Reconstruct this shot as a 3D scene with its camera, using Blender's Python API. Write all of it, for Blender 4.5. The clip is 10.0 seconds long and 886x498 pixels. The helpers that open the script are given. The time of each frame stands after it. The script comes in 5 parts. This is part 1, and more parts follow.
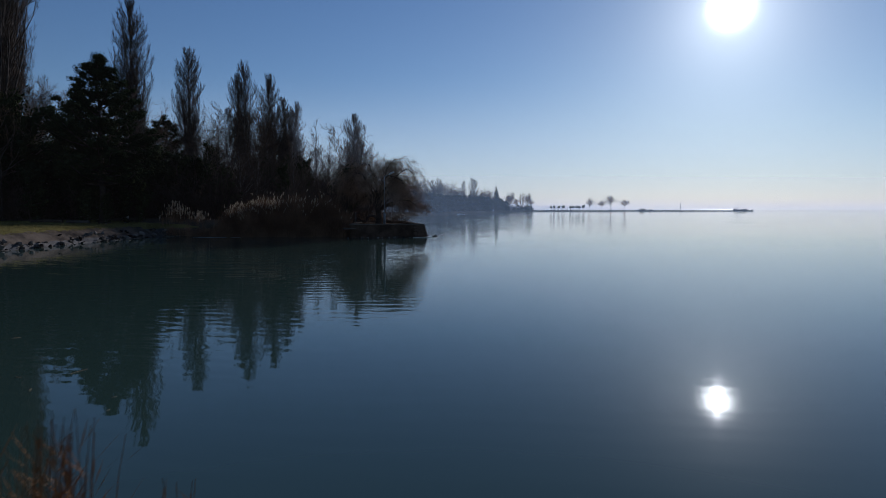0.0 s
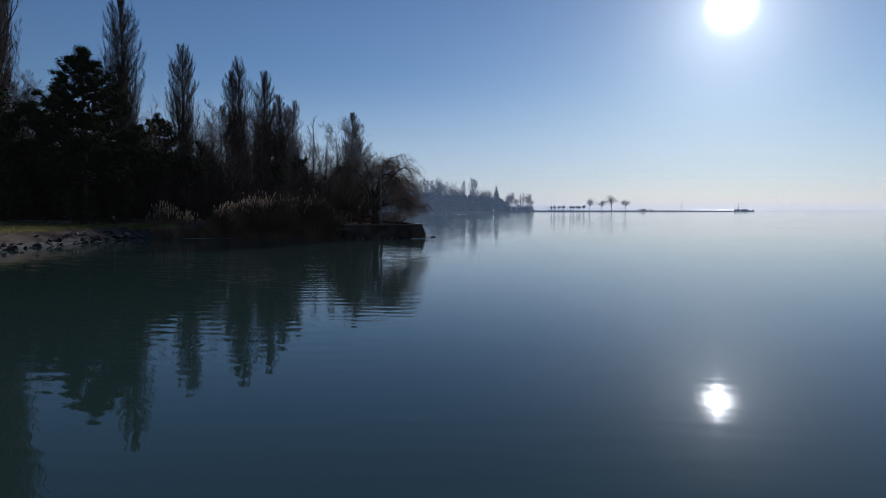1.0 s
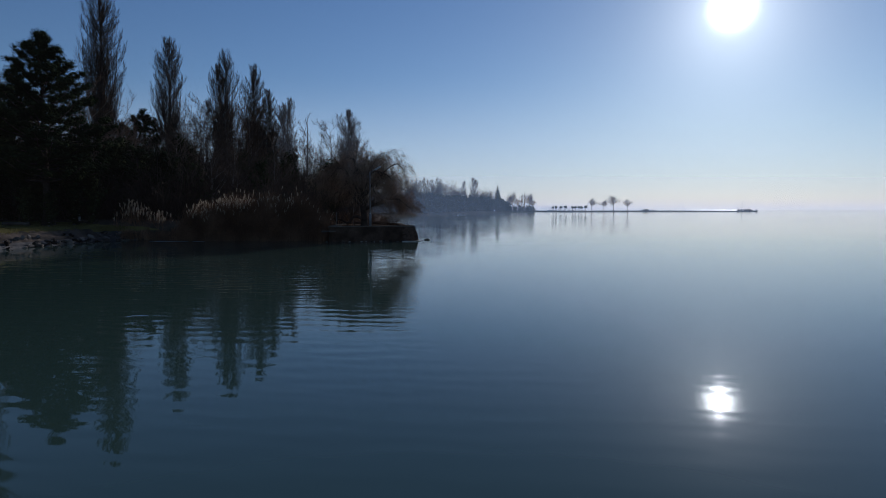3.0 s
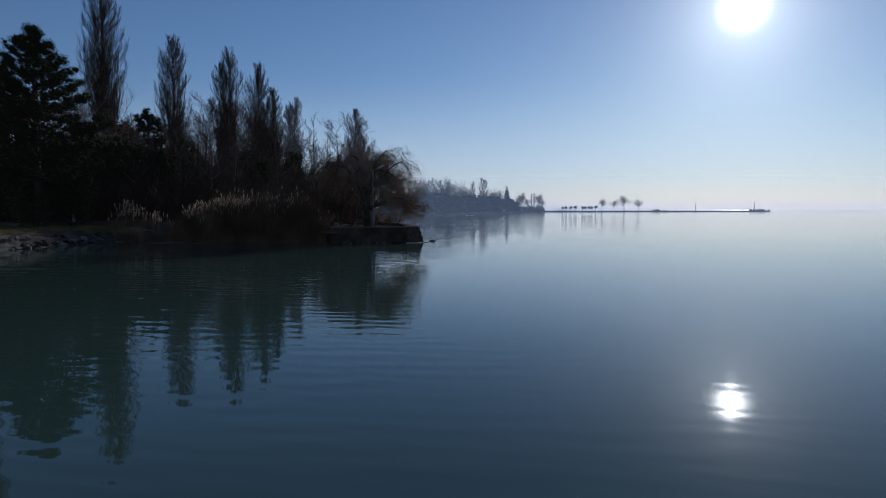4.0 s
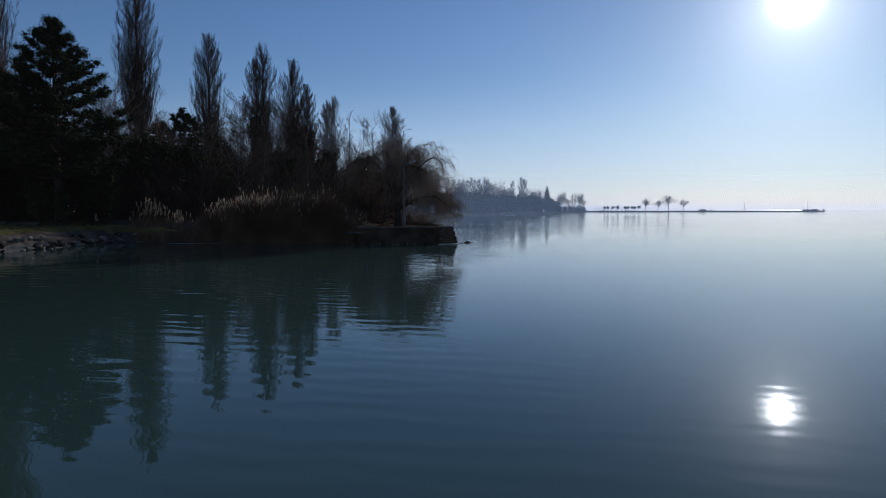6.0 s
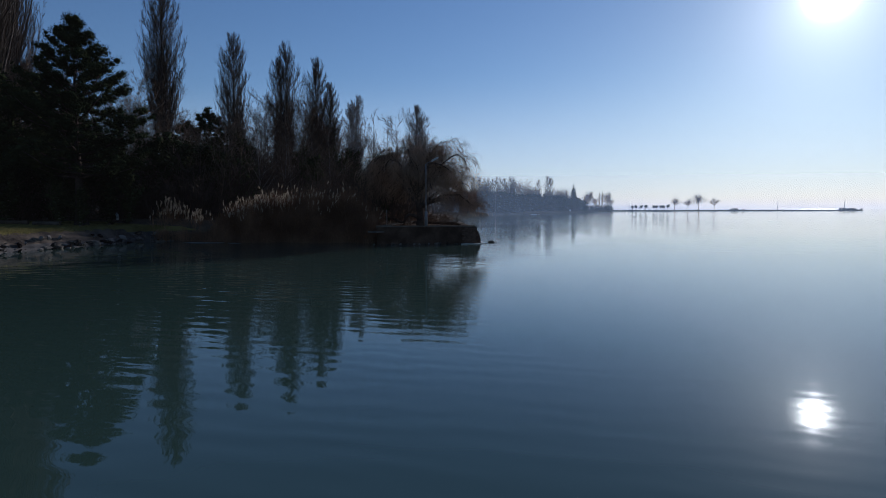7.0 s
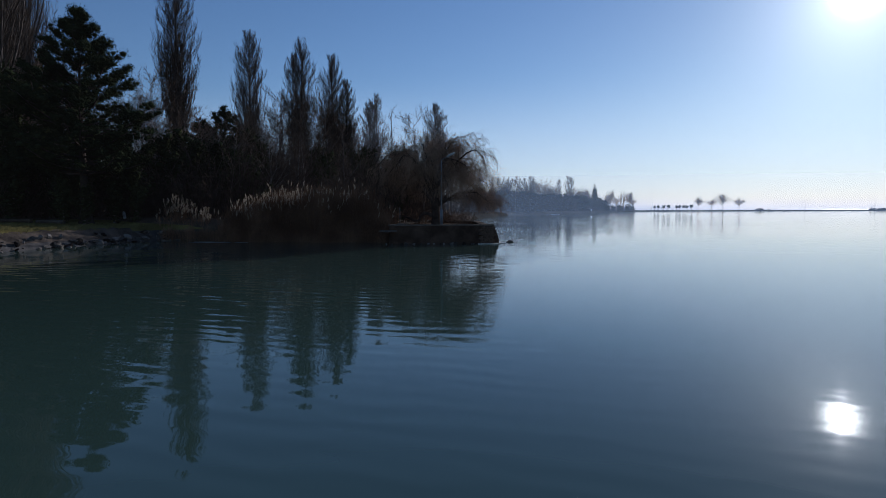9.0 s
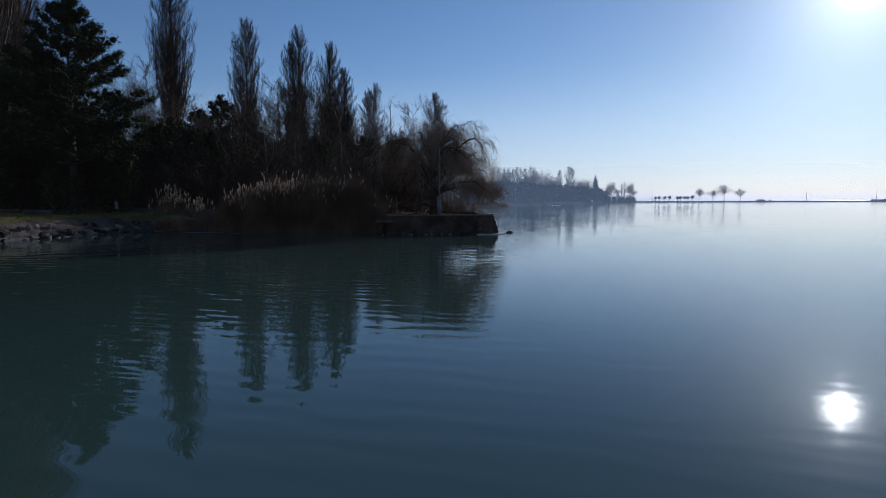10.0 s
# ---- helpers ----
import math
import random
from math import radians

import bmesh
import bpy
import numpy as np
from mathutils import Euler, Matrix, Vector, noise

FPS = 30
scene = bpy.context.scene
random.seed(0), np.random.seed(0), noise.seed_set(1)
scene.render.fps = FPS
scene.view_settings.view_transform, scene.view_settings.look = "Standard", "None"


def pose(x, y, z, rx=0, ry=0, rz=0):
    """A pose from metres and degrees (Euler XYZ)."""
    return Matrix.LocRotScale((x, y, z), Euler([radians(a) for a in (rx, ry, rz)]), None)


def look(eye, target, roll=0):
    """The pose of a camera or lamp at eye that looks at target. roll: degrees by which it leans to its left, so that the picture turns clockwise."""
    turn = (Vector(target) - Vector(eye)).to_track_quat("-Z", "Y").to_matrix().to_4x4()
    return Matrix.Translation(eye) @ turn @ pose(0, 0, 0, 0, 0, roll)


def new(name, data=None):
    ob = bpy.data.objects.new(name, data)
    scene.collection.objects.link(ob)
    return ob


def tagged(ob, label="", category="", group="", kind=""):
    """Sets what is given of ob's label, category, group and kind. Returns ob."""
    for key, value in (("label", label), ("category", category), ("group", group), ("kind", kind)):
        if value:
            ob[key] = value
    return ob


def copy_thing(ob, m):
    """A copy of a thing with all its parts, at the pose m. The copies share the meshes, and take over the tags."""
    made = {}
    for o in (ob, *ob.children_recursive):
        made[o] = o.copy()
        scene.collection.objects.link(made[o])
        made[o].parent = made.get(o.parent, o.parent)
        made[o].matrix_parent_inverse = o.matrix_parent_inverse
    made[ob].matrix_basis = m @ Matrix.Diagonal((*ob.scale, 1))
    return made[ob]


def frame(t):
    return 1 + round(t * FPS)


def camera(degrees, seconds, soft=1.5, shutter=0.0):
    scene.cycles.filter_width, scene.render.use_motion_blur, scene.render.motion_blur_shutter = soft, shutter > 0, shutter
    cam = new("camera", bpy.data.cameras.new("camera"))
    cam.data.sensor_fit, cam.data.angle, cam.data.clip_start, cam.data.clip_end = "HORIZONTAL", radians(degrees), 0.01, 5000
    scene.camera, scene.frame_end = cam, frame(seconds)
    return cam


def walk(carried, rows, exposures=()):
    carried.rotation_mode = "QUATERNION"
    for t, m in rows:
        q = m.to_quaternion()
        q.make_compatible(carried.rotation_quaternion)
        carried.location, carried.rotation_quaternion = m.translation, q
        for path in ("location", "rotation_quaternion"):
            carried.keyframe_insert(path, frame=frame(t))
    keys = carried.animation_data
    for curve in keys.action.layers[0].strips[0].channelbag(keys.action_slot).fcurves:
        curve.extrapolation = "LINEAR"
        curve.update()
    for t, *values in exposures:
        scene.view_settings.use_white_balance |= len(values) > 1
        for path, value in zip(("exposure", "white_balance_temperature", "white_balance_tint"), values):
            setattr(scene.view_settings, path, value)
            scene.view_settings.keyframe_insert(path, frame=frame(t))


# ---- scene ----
cam = camera(73.7, 10.0, 0.6, 0.5)
PATH = [
    (0, (-0.028, 1.348, 2.461), (-0.027, 3.344, 2.324), 0.1),
    (0.5, (-0.001, 2.367, 2.437), (0.0, 4.362, 2.3), 0.1),
    (1, (0.065, 3.439, 2.421), (0.066, 5.434, 2.285), 0.1),
    (1.5, (0.21, 4.468, 2.431), (0.21, 6.463, 2.295), 0.1),
    (2, (0.344, 5.537, 2.442), (0.344, 7.532, 2.306), 0.1),
    (2.5, (0.455, 6.626, 2.428), (0.455, 8.621, 2.292), 0.1),
    (4, (0.843, 9.569, 2.375), (0.808, 11.564, 2.241), 0.0),
    (4.5, (0.908, 10.447, 2.358), (0.843, 12.441, 2.223), 0.0),
    (5, (1.004, 11.32, 2.318), (0.904, 13.313, 2.183), -0.0),
    (5.5, (0.987, 12.143, 2.287), (0.858, 14.134, 2.154), -0.0),
    (7, (1.049, 14.216, 2.204), (0.797, 16.196, 2.069), -0.1),
    (7.5, (1.052, 14.801, 2.158), (0.771, 16.777, 2.024), -0.1),
    (8, (1.036, 15.321, 2.098), (0.744, 17.295, 1.963), -0.1),
    (8.5, (1.006, 15.817, 2.082), (0.697, 17.788, 1.948), -0.1),
    (9, (1.008, 16.221, 2.063), (0.691, 18.191, 1.929), -0.1),
    (9.5, (0.997, 16.661, 2.023), (0.678, 18.63, 1.875), -0.2),
    (10, (1.024, 17.031, 1.985), (0.706, 18.998, 1.821), -0.1),
]
walk(cam, [(t, look(eye, target, roll)) for t, eye, target, roll in PATH], [(0.0, 0.29, 5350, 17.5), (3.0, 0.29, 5350, 17.5), (7.0, 0.52, 5350, 17.5), (10.0, 0.6, 5350, 17.5)])

# ---- light ----
SUN_AZ, SUN_EL = radians(25.4), radians(16.65)
SUN_DIR = Vector((math.sin(SUN_AZ) * math.cos(SUN_EL), math.cos(SUN_AZ) * math.cos(SUN_EL), math.sin(SUN_EL)))

world = bpy.data.worlds.new("sky")
scene.world = world
world.use_nodes = True
wt = world.node_tree
wt.nodes.clear()
w_out = wt.nodes.new("ShaderNodeOutputWorld")
sky = wt.nodes.new("ShaderNodeTexSky")
sky.sky_type = "NISHITA"
sky.sun_disc = False
sky.sun_elevation = SUN_EL
sky.sun_rotation = SUN_AZ
sky.altitude = 100
sky.air_density = 1.1
sky.dust_density = 0.06
sky.ozone_density = 3.3
w_sky = wt.nodes.new("ShaderNodeBackground")
w_sky.inputs["Strength"].default_value = 0.046
wt.links.new(sky.outputs[0], w_sky.inputs["Color"])


def w_math(op, a, b=None):
    n = wt.nodes.new("ShaderNodeMath")
    n.operation = op
    for i, v in enumerate((a, b)):
        if v is None:
            continue
        if isinstance(v, (int, float)):
            n.inputs[i].default_value = v
        else:
            wt.links.new(v, n.inputs[i])
    return n.outputs[0]


# the sun's bright disc and its aureole in the hazy air
w_co = wt.nodes.new("ShaderNodeTexCoord")
w_dot = wt.nodes.new("ShaderNodeVectorMath")
w_dot.operation = "DOT_PRODUCT"
wt.links.new(w_co.outputs["Generated"], w_dot.inputs[0])
w_dot.inputs[1].default_value = SUN_DIR
w_ang = w_math("ARCCOSINE", w_math("MINIMUM", w_dot.outputs["Value"], 1.0))
w_core = w_math("MULTIPLY", w_math("POWER", math.e, w_math("MULTIPLY", w_math("POWER", w_math("DIVIDE", w_ang, radians(1.0)), 2.0), -1.0)), 8.0)
w_halo = w_math("MULTIPLY", w_math("POWER", math.e, w_math("DIVIDE", w_ang, -radians(3.0))), 0.72)
# haze that lies low over the lake and glows towards the sun
w_sep = wt.nodes.new("ShaderNodeSeparateXYZ")
wt.links.new(w_co.outputs["Generated"], w_sep.inputs[0])
w_low = w_math("POWER", math.e, w_math("DIVIDE", w_math("MAXIMUM", w_sep.outputs["Z"], 0.0), -0.2))
w_wide = w_math("MULTIPLY", w_math("MULTIPLY", w_math("POWER", math.e, w_math("DIVIDE", w_ang, -radians(12.0))), w_low), 0.72)
w_sum = w_math("ADD", w_core, w_halo)
w_sun = wt.nodes.new("ShaderNodeBackground")
w_sun.inputs["Color"].default_value = (1.0, 0.95, 0.77, 1)
wt.links.new(w_sum, w_sun.inputs["Strength"])
w_haze = wt.nodes.new("ShaderNodeBackground")
w_haze.inputs["Color"].default_value = (0.94, 0.86, 0.48, 1)
wt.links.new(w_wide, w_haze.inputs["Strength"])
w_add = wt.nodes.new("ShaderNodeAddShader")
wt.links.new(w_sky.outputs[0], w_add.inputs[0])
wt.links.new(w_sun.outputs[0], w_add.inputs[1])
w_all = wt.nodes.new("ShaderNodeAddShader")
wt.links.new(w_add.outputs[0], w_all.inputs[0])
wt.links.new(w_haze.outputs[0], w_all.inputs[1])
wt.links.new(w_all.outputs[0], w_out.inputs["Surface"])

sun_lamp = bpy.data.lights.new("sun", "SUN")
sun_lamp.energy = 2.6
sun_lamp.angle = radians(0.53)
sun_lamp.color = (1.0, 0.93, 0.82)
sun_ob = new("sun", sun_lamp)
sun_ob.matrix_world = look((60, 120, 60), Vector((60, 120, 60)) - SUN_DIR)

# ---- materials ----


def material(name, dark, light, rough=0.85, scale=3.0, fine=40.0, bump=0.3, spread=1.0, metal=0.0, thin=0.0, object_random=0.12):
    """Two-scale mottled surface between two colours; thin: share of light that passes through (leaves, plumes)."""
    m = bpy.data.materials.new(name)
    m.use_nodes = True
    t = m.node_tree
    bsdf = t.nodes["Principled BSDF"]
    co = t.nodes.new("ShaderNodeTexCoord")
    n1, n2 = t.nodes.new("ShaderNodeTexNoise"), t.nodes.new("ShaderNodeTexNoise")
    n1.inputs["Scale"].default_value, n1.inputs["Detail"].default_value = scale, 4
    n2.inputs["Scale"].default_value, n2.inputs["Detail"].default_value = fine, 3
    for n in (n1, n2):
        t.links.new(co.outputs["Object"], n.inputs["Vector"])
    mix = t.nodes.new("ShaderNodeMath")
    mix.operation = "MULTIPLY_ADD"
    mix.inputs[1].default_value, mix.inputs[2].default_value = 0.45, -0.225
    t.links.new(n2.outputs["Fac"], mix.inputs[0])
    add = t.nodes.new("ShaderNodeMath")
    t.links.new(n1.outputs["Fac"], add.inputs[0])
    t.links.new(mix.outputs[0], add.inputs[1])
    info = t.nodes.new("ShaderNodeObjectInfo")
    rnd = t.nodes.new("ShaderNodeMath")
    rnd.operation = "MULTIPLY_ADD"
    rnd.inputs[1].default_value, rnd.inputs[2].default_value = 2 * object_random, -object_random
    t.links.new(info.outputs["Random"], rnd.inputs[0])
    add2 = t.nodes.new("ShaderNodeMath")
    t.links.new(add.outputs[0], add2.inputs[0])
    t.links.new(rnd.outputs[0], add2.inputs[1])
    ramp = t.nodes.new("ShaderNodeValToRGB")
    ramp.color_ramp.elements[0].position = 0.5 - 0.22 * spread
    ramp.color_ramp.elements[1].position = 0.5 + 0.22 * spread
    ramp.color_ramp.elements[0].color = (*dark, 1)
    ramp.color_ramp.elements[1].color = (*light, 1)
    t.links.new(add2.outputs[0], ramp.inputs["Fac"])
    t.links.new(ramp.outputs["Color"], bsdf.inputs["Base Color"])
    bsdf.inputs["Roughness"].default_value = rough
    bsdf.inputs["Metallic"].default_value = metal
    bsdf.inputs["Specular IOR Level"].default_value = 0.0 if rough > 0.8 else 0.4
    if bump:
        b = t.nodes.new("ShaderNodeBump")
        b.inputs["Strength"].default_value, b.inputs["Distance"].default_value = bump, 0.02
        t.links.new(n2.outputs["Fac"], b.inputs["Height"])
        t.links.new(b.outputs["Normal"], bsdf.inputs["Normal"])
    if thin:
        tr = t.nodes.new("ShaderNodeBsdfTranslucent")
        t.links.new(ramp.outputs["Color"], tr.inputs["Color"])
        mx = t.nodes.new("ShaderNodeMixShader")
        mx.inputs[0].default_value = thin
        t.links.new(bsdf.outputs[0], mx.inputs[1])
        t.links.new(tr.outputs[0], mx.inputs[2])
        t.links.new(mx.outputs[0], t.nodes["Material Output"].inputs["Surface"])
    return m


def water_material():
    m = bpy.data.materials.new("lake_water")
    m.use_nodes = True
    t = m.node_tree
    bsdf = t.nodes["Principled BSDF"]
    bsdf.inputs["Base Color"].default_value = (0.034, 0.059, 0.046, 1)
    bsdf.inputs["Roughness"].default_value = 0.02
    bsdf.inputs["IOR"].default_value = 1.40
    geo = t.nodes.new("ShaderNodeNewGeometry")
    total = None
    # swell, ripples and fine shiver: scale along x, along y, height in metres
    for sx, sy, amp, rot in ((0.20, 0.42, 0.0045, -6), (0.9, 2.0, 0.0014, -8), (2.2, 5.0, 0.0005, 4)):
        mp = t.nodes.new("ShaderNodeMapping")
        mp.inputs["Scale"].default_value = (sx, sy, 1)
        mp.inputs["Rotation"].default_value = (0, 0, radians(rot))
        t.links.new(geo.outputs["Position"], mp.inputs["Vector"])
        n = t.nodes.new("ShaderNodeTexNoise")
        n.inputs["Scale"].default_value, n.inputs["Detail"].default_value, n.inputs["Roughness"].default_value = 1.0, 1.5, 0.4
        t.links.new(mp.outputs[0], n.inputs["Vector"])
        s = t.nodes.new("ShaderNodeMath")
        s.operation = "MULTIPLY_ADD"
        s.inputs[1].default_value = amp
        t.links.new(n.outputs["Fac"], s.inputs[0])
        if total is None:
            s.inputs[2].default_value = 0
        else:
            t.links.new(total, s.inputs[2])
        total = s.outputs[0]
    # regular long-crested wavelets that run in towards the shore, stronger in patches: turn, wavelength, height
    for rot, wavelength, amp in ((3, 0.52, 0.0019), (-10, 0.74, 0.0012), (14, 0.34, 0.0009)):
        mp = t.nodes.new("ShaderNodeMapping")
        mp.inputs["Rotation"].default_value = (0, 0, radians(rot))
        t.links.new(geo.outputs["Position"], mp.inputs["Vector"])
        wv = t.nodes.new("ShaderNodeTexWave")
        wv.bands_direction = "Y"
        for key, val in (("Scale", 0.1 * math.pi / wavelength), ("Distortion", 4.0), ("Detail", 2.0), ("Detail Scale", 1.1)):
            wv.inputs[key].default_value = val
        t.links.new(mp.outputs[0], wv.inputs["Vector"])
        patch = t.nodes.new("ShaderNodeTexNoise")
        patch.inputs["Scale"].default_value, patch.inputs["Detail"].default_value = 0.09, 1
        t.links.new(mp.outputs[0], patch.inputs["Vector"])
        fade = t.nodes.new("ShaderNodeMapRange")
        for key, val in (("From Min", 0.38), ("From Max", 0.62), ("To Min", 0.35 * amp), ("To Max", amp)):
            fade.inputs[key].default_value = val
        t.links.new(patch.outputs["Fac"], fade.inputs["Value"])
        s = t.nodes.new("ShaderNodeMath")
        s.operation = "MULTIPLY_ADD"
        t.links.new(wv.outputs["Fac"], s.inputs[0])
        t.links.new(fade.outputs[0], s.inputs[1])
        t.links.new(total, s.inputs[2])
        total = s.outputs[0]
    # glassy in the sheltered bay, ruffled by a breeze farther out
    sep = t.nodes.new("ShaderNodeSeparateXYZ")
    t.links.new(geo.outputs["Position"], sep.inputs[0])
    ruffle = []
    for y0, y1, low, top in ((35, 110, 0.015, 0.035), (800, 1200, 0.0, 0.04)):
        ruf = t.nodes.new("ShaderNodeMapRange")
        t.links.new(sep.outputs["Y"], ruf.inputs["Value"])
        for key, val in (("From Min", y0), ("From Max", y1), ("To Min", low), ("To Max", top)):
            ruf.inputs[key].default_value = val
        ruffle.append(ruf.outputs[0])
    both = t.nodes.new("ShaderNodeMath")
    t.links.new(ruffle[0], both.inputs[0])
    t.links.new(ruffle[1], both.inputs[1])
    t.links.new(both.outputs[0], bsdf.inputs["Roughness"])
    b = t.nodes.new("ShaderNodeBump")
    b.inputs["Strength"].default_value = 1.0
    # ripples run stronger along the shore than on the open water
    near = t.nodes.new("ShaderNodeMapRange")
    t.links.new(sep.outputs["X"], near.inputs["Value"])
    for key, val in (("From Min", -9), ("From Max", 3), ("To Min", 2.4), ("To Max", 0.36)):
        near.inputs[key].default_value = val
    out = t.nodes.new("ShaderNodeMapRange")
    t.links.new(sep.outputs["Y"], out.inputs["Value"])
    for key, val in (("From Min", 6), ("From Max", 40), ("To Min", 0.26), ("To Max", 1.7)):
        out.inputs[key].default_value = val
    size = t.nodes.new("ShaderNodeMath")
    size.operation = "MULTIPLY"
    t.links.new(near.outputs[0], size.inputs[0])
    t.links.new(out.outputs[0], size.inputs[1])
    # stiller again in the lee of the bank
    lee = t.nodes.new("ShaderNodeMapRange")
    t.links.new(sep.outputs["X"], lee.inputs["Value"])
    for key, val in (("From Min", -21), ("From Max", -9), ("To Min", 0.15), ("To Max", 1.0)):
        lee.inputs[key].default_value = val
    calm = t.nodes.new("ShaderNodeMath")
    calm.operation = "MULTIPLY"
    t.links.new(size.outputs[0], calm.inputs[0])
    t.links.new(lee.outputs[0], calm.inputs[1])
    # steady ripple on the wide water beyond the quay
    wide = t.nodes.new("ShaderNodeMapRange")
    t.links.new(sep.outputs["Y"], wide.inputs["Value"])
    for key, val in (("From Min", 40), ("From Max", 110), ("To Min", 0.0), ("To Max", 2.2)):
        wide.inputs[key].default_value = val
    most = t.nodes.new("ShaderNodeMath")
    most.operation = "MAXIMUM"
    t.links.new(calm.outputs[0], most.inputs[0])
    t.links.new(wide.outputs[0], most.inputs[1])
    t.links.new(most.outputs[0], b.inputs["Distance"])
    t.links.new(total, b.inputs["Height"])
    t.links.new(b.outputs["Normal"], bsdf.inputs["Normal"])
    return m


def veil_material(name, share, colour, top):
    """Sheet that stands in for haze and lens glare by scattering the low sun: most light passes, a share is scattered
    on; thins out upwards.
    """
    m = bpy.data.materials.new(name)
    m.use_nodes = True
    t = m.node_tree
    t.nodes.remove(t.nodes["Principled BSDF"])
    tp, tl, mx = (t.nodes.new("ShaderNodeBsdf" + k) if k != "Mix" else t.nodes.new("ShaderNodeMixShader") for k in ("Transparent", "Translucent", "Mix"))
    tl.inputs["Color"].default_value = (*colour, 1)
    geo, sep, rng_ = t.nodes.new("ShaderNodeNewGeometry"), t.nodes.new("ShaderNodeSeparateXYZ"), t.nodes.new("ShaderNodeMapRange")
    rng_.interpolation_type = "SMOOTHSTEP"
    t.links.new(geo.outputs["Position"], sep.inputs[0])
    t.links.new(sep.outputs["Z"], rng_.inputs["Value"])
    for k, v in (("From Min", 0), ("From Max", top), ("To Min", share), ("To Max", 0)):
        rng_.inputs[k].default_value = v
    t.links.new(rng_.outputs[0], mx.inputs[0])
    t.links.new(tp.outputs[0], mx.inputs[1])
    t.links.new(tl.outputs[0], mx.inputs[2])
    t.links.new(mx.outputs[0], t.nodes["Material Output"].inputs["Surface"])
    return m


M_WATER = water_material()
M_BARK = material("grey_brown_bark", (0.065, 0.053, 0.045), (0.21, 0.172, 0.14), scale=2.0, fine=25, bump=0.5)
M_DARKBARK = material("dark_pine_bark", (0.022, 0.017, 0.014), (0.075, 0.058, 0.047), scale=2.0, fine=25, bump=0.5)
M_TWIG = material("brown_twigs", (0.062, 0.040, 0.027), (0.165, 0.115, 0.08), scale=0.8, fine=12, bump=0)
M_SHRUB = material("dark_shrub_twigs", (0.036, 0.026, 0.02), (0.1, 0.072, 0.053), scale=0.8, fine=12, bump=0)
M_POPLAR = material("poplar_twigs", (0.045, 0.034, 0.027), (0.125, 0.096, 0.073), scale=0.8, fine=12, bump=0)
M_POPBARK = material("poplar_bark", (0.035, 0.03, 0.026), (0.12, 0.10, 0.085), scale=2.0, fine=25, bump=0.5)
M_ICE = material("thin_lake_ice", (0.08, 0.09, 0.10), (0.24, 0.26, 0.28), rough=0.3, scale=1.5, fine=12, bump=0.2)
M_PALEBARK = material("pale_bark", (0.10, 0.09, 0.075), (0.26, 0.235, 0.20), scale=1.5, fine=20, bump=0.4)
M_WILLOW = material("willow_twigs", (0.125, 0.082, 0.054), (0.32, 0.215, 0.14), scale=0.8, fine=9, bump=0)
M_NEEDLE = material("pine_needles", (0.013, 0.018, 0.009), (0.044, 0.05, 0.022), scale=0.9, fine=9, bump=0)
M_IVY = material("ivy_leaves", (0.016, 0.02, 0.009), (0.055, 0.058, 0.026), scale=0.8, fine=7, bump=0)
M_REED = material("dry_reed_stems", (0.12, 0.064, 0.037), (0.32, 0.185, 0.107), scale=0.7, fine=7, bump=0, thin=0.1)
M_WETREED = material("wet_orange_reeds", (0.10, 0.045, 0.02), (0.28, 0.14, 0.06), scale=2.5, fine=14, bump=0, thin=0.1)
M_PLUME = material("reed_plumes", (0.34, 0.26, 0.17), (0.68, 0.54, 0.38), scale=1.2, fine=14, bump=0, thin=0.4)
M_GRASS = material("winter_grass", (0.068, 0.057, 0.017), (0.21, 0.172, 0.06), scale=0.6, fine=18, bump=0.6)
M_BLADE = material("grass_blades", (0.09, 0.076, 0.022), (0.27, 0.22, 0.08), scale=0.5, fine=5, bump=0, thin=0.3)
M_EARTH = material("leaf_litter_earth", (0.04, 0.03, 0.022), (0.13, 0.096, 0.066), scale=0.7, fine=14, bump=0.8)
M_BANK = material("sandy_revetment", (0.038, 0.03, 0.024), (0.145, 0.113, 0.085), scale=1.1, fine=16, bump=0.8)
M_ROCK = material("grey_boulder", (0.013, 0.011, 0.01), (0.2, 0.175, 0.147), scale=1.8, fine=18, bump=0.8, object_random=0.4)
M_CONC = material("weathered_concrete", (0.038, 0.025, 0.018), (0.115, 0.076, 0.052), scale=1.6, fine=22, bump=0.6)
M_CAP = material("concrete_coping", (0.055, 0.045, 0.036), (0.17, 0.14, 0.11), scale=2.0, fine=25, bump=0.5)
M_STONE = material("brown_wall_stone", (0.04, 0.026, 0.019), (0.125, 0.081, 0.056), scale=3.0, fine=22, bump=0.8, object_random=0.12)
M_POST = material("grey_painted_steel", (0.115, 0.12, 0.125), (0.235, 0.24, 0.245), rough=0.6, scale=3, fine=30, bump=0.1)
M_LAMPGLASS = material("lamp_cover", (0.3, 0.3, 0.29), (0.48, 0.48, 0.45), rough=0.35, scale=5, fine=30, bump=0)
M_WHITE = material("white_paint_worn", (0.5, 0.49, 0.46), (0.82, 0.81, 0.78), rough=0.6, scale=3, fine=30, bump=0.2)
M_FOOT = material("pale_wet_ledge", (0.30, 0.28, 0.25), (0.55, 0.52, 0.47), rough=0.4, scale=2.5, fine=20, bump=0.3)
M_WOODGREY = material("silvered_timber", (0.045, 0.036, 0.028), (0.12, 0.10, 0.078), scale=2.5, fine=30, bump=0.5)
M_MOLE = material("mole_stones", (0.035, 0.035, 0.035), (0.13, 0.125, 0.12), scale=0.5, fine=5, bump=0.8)
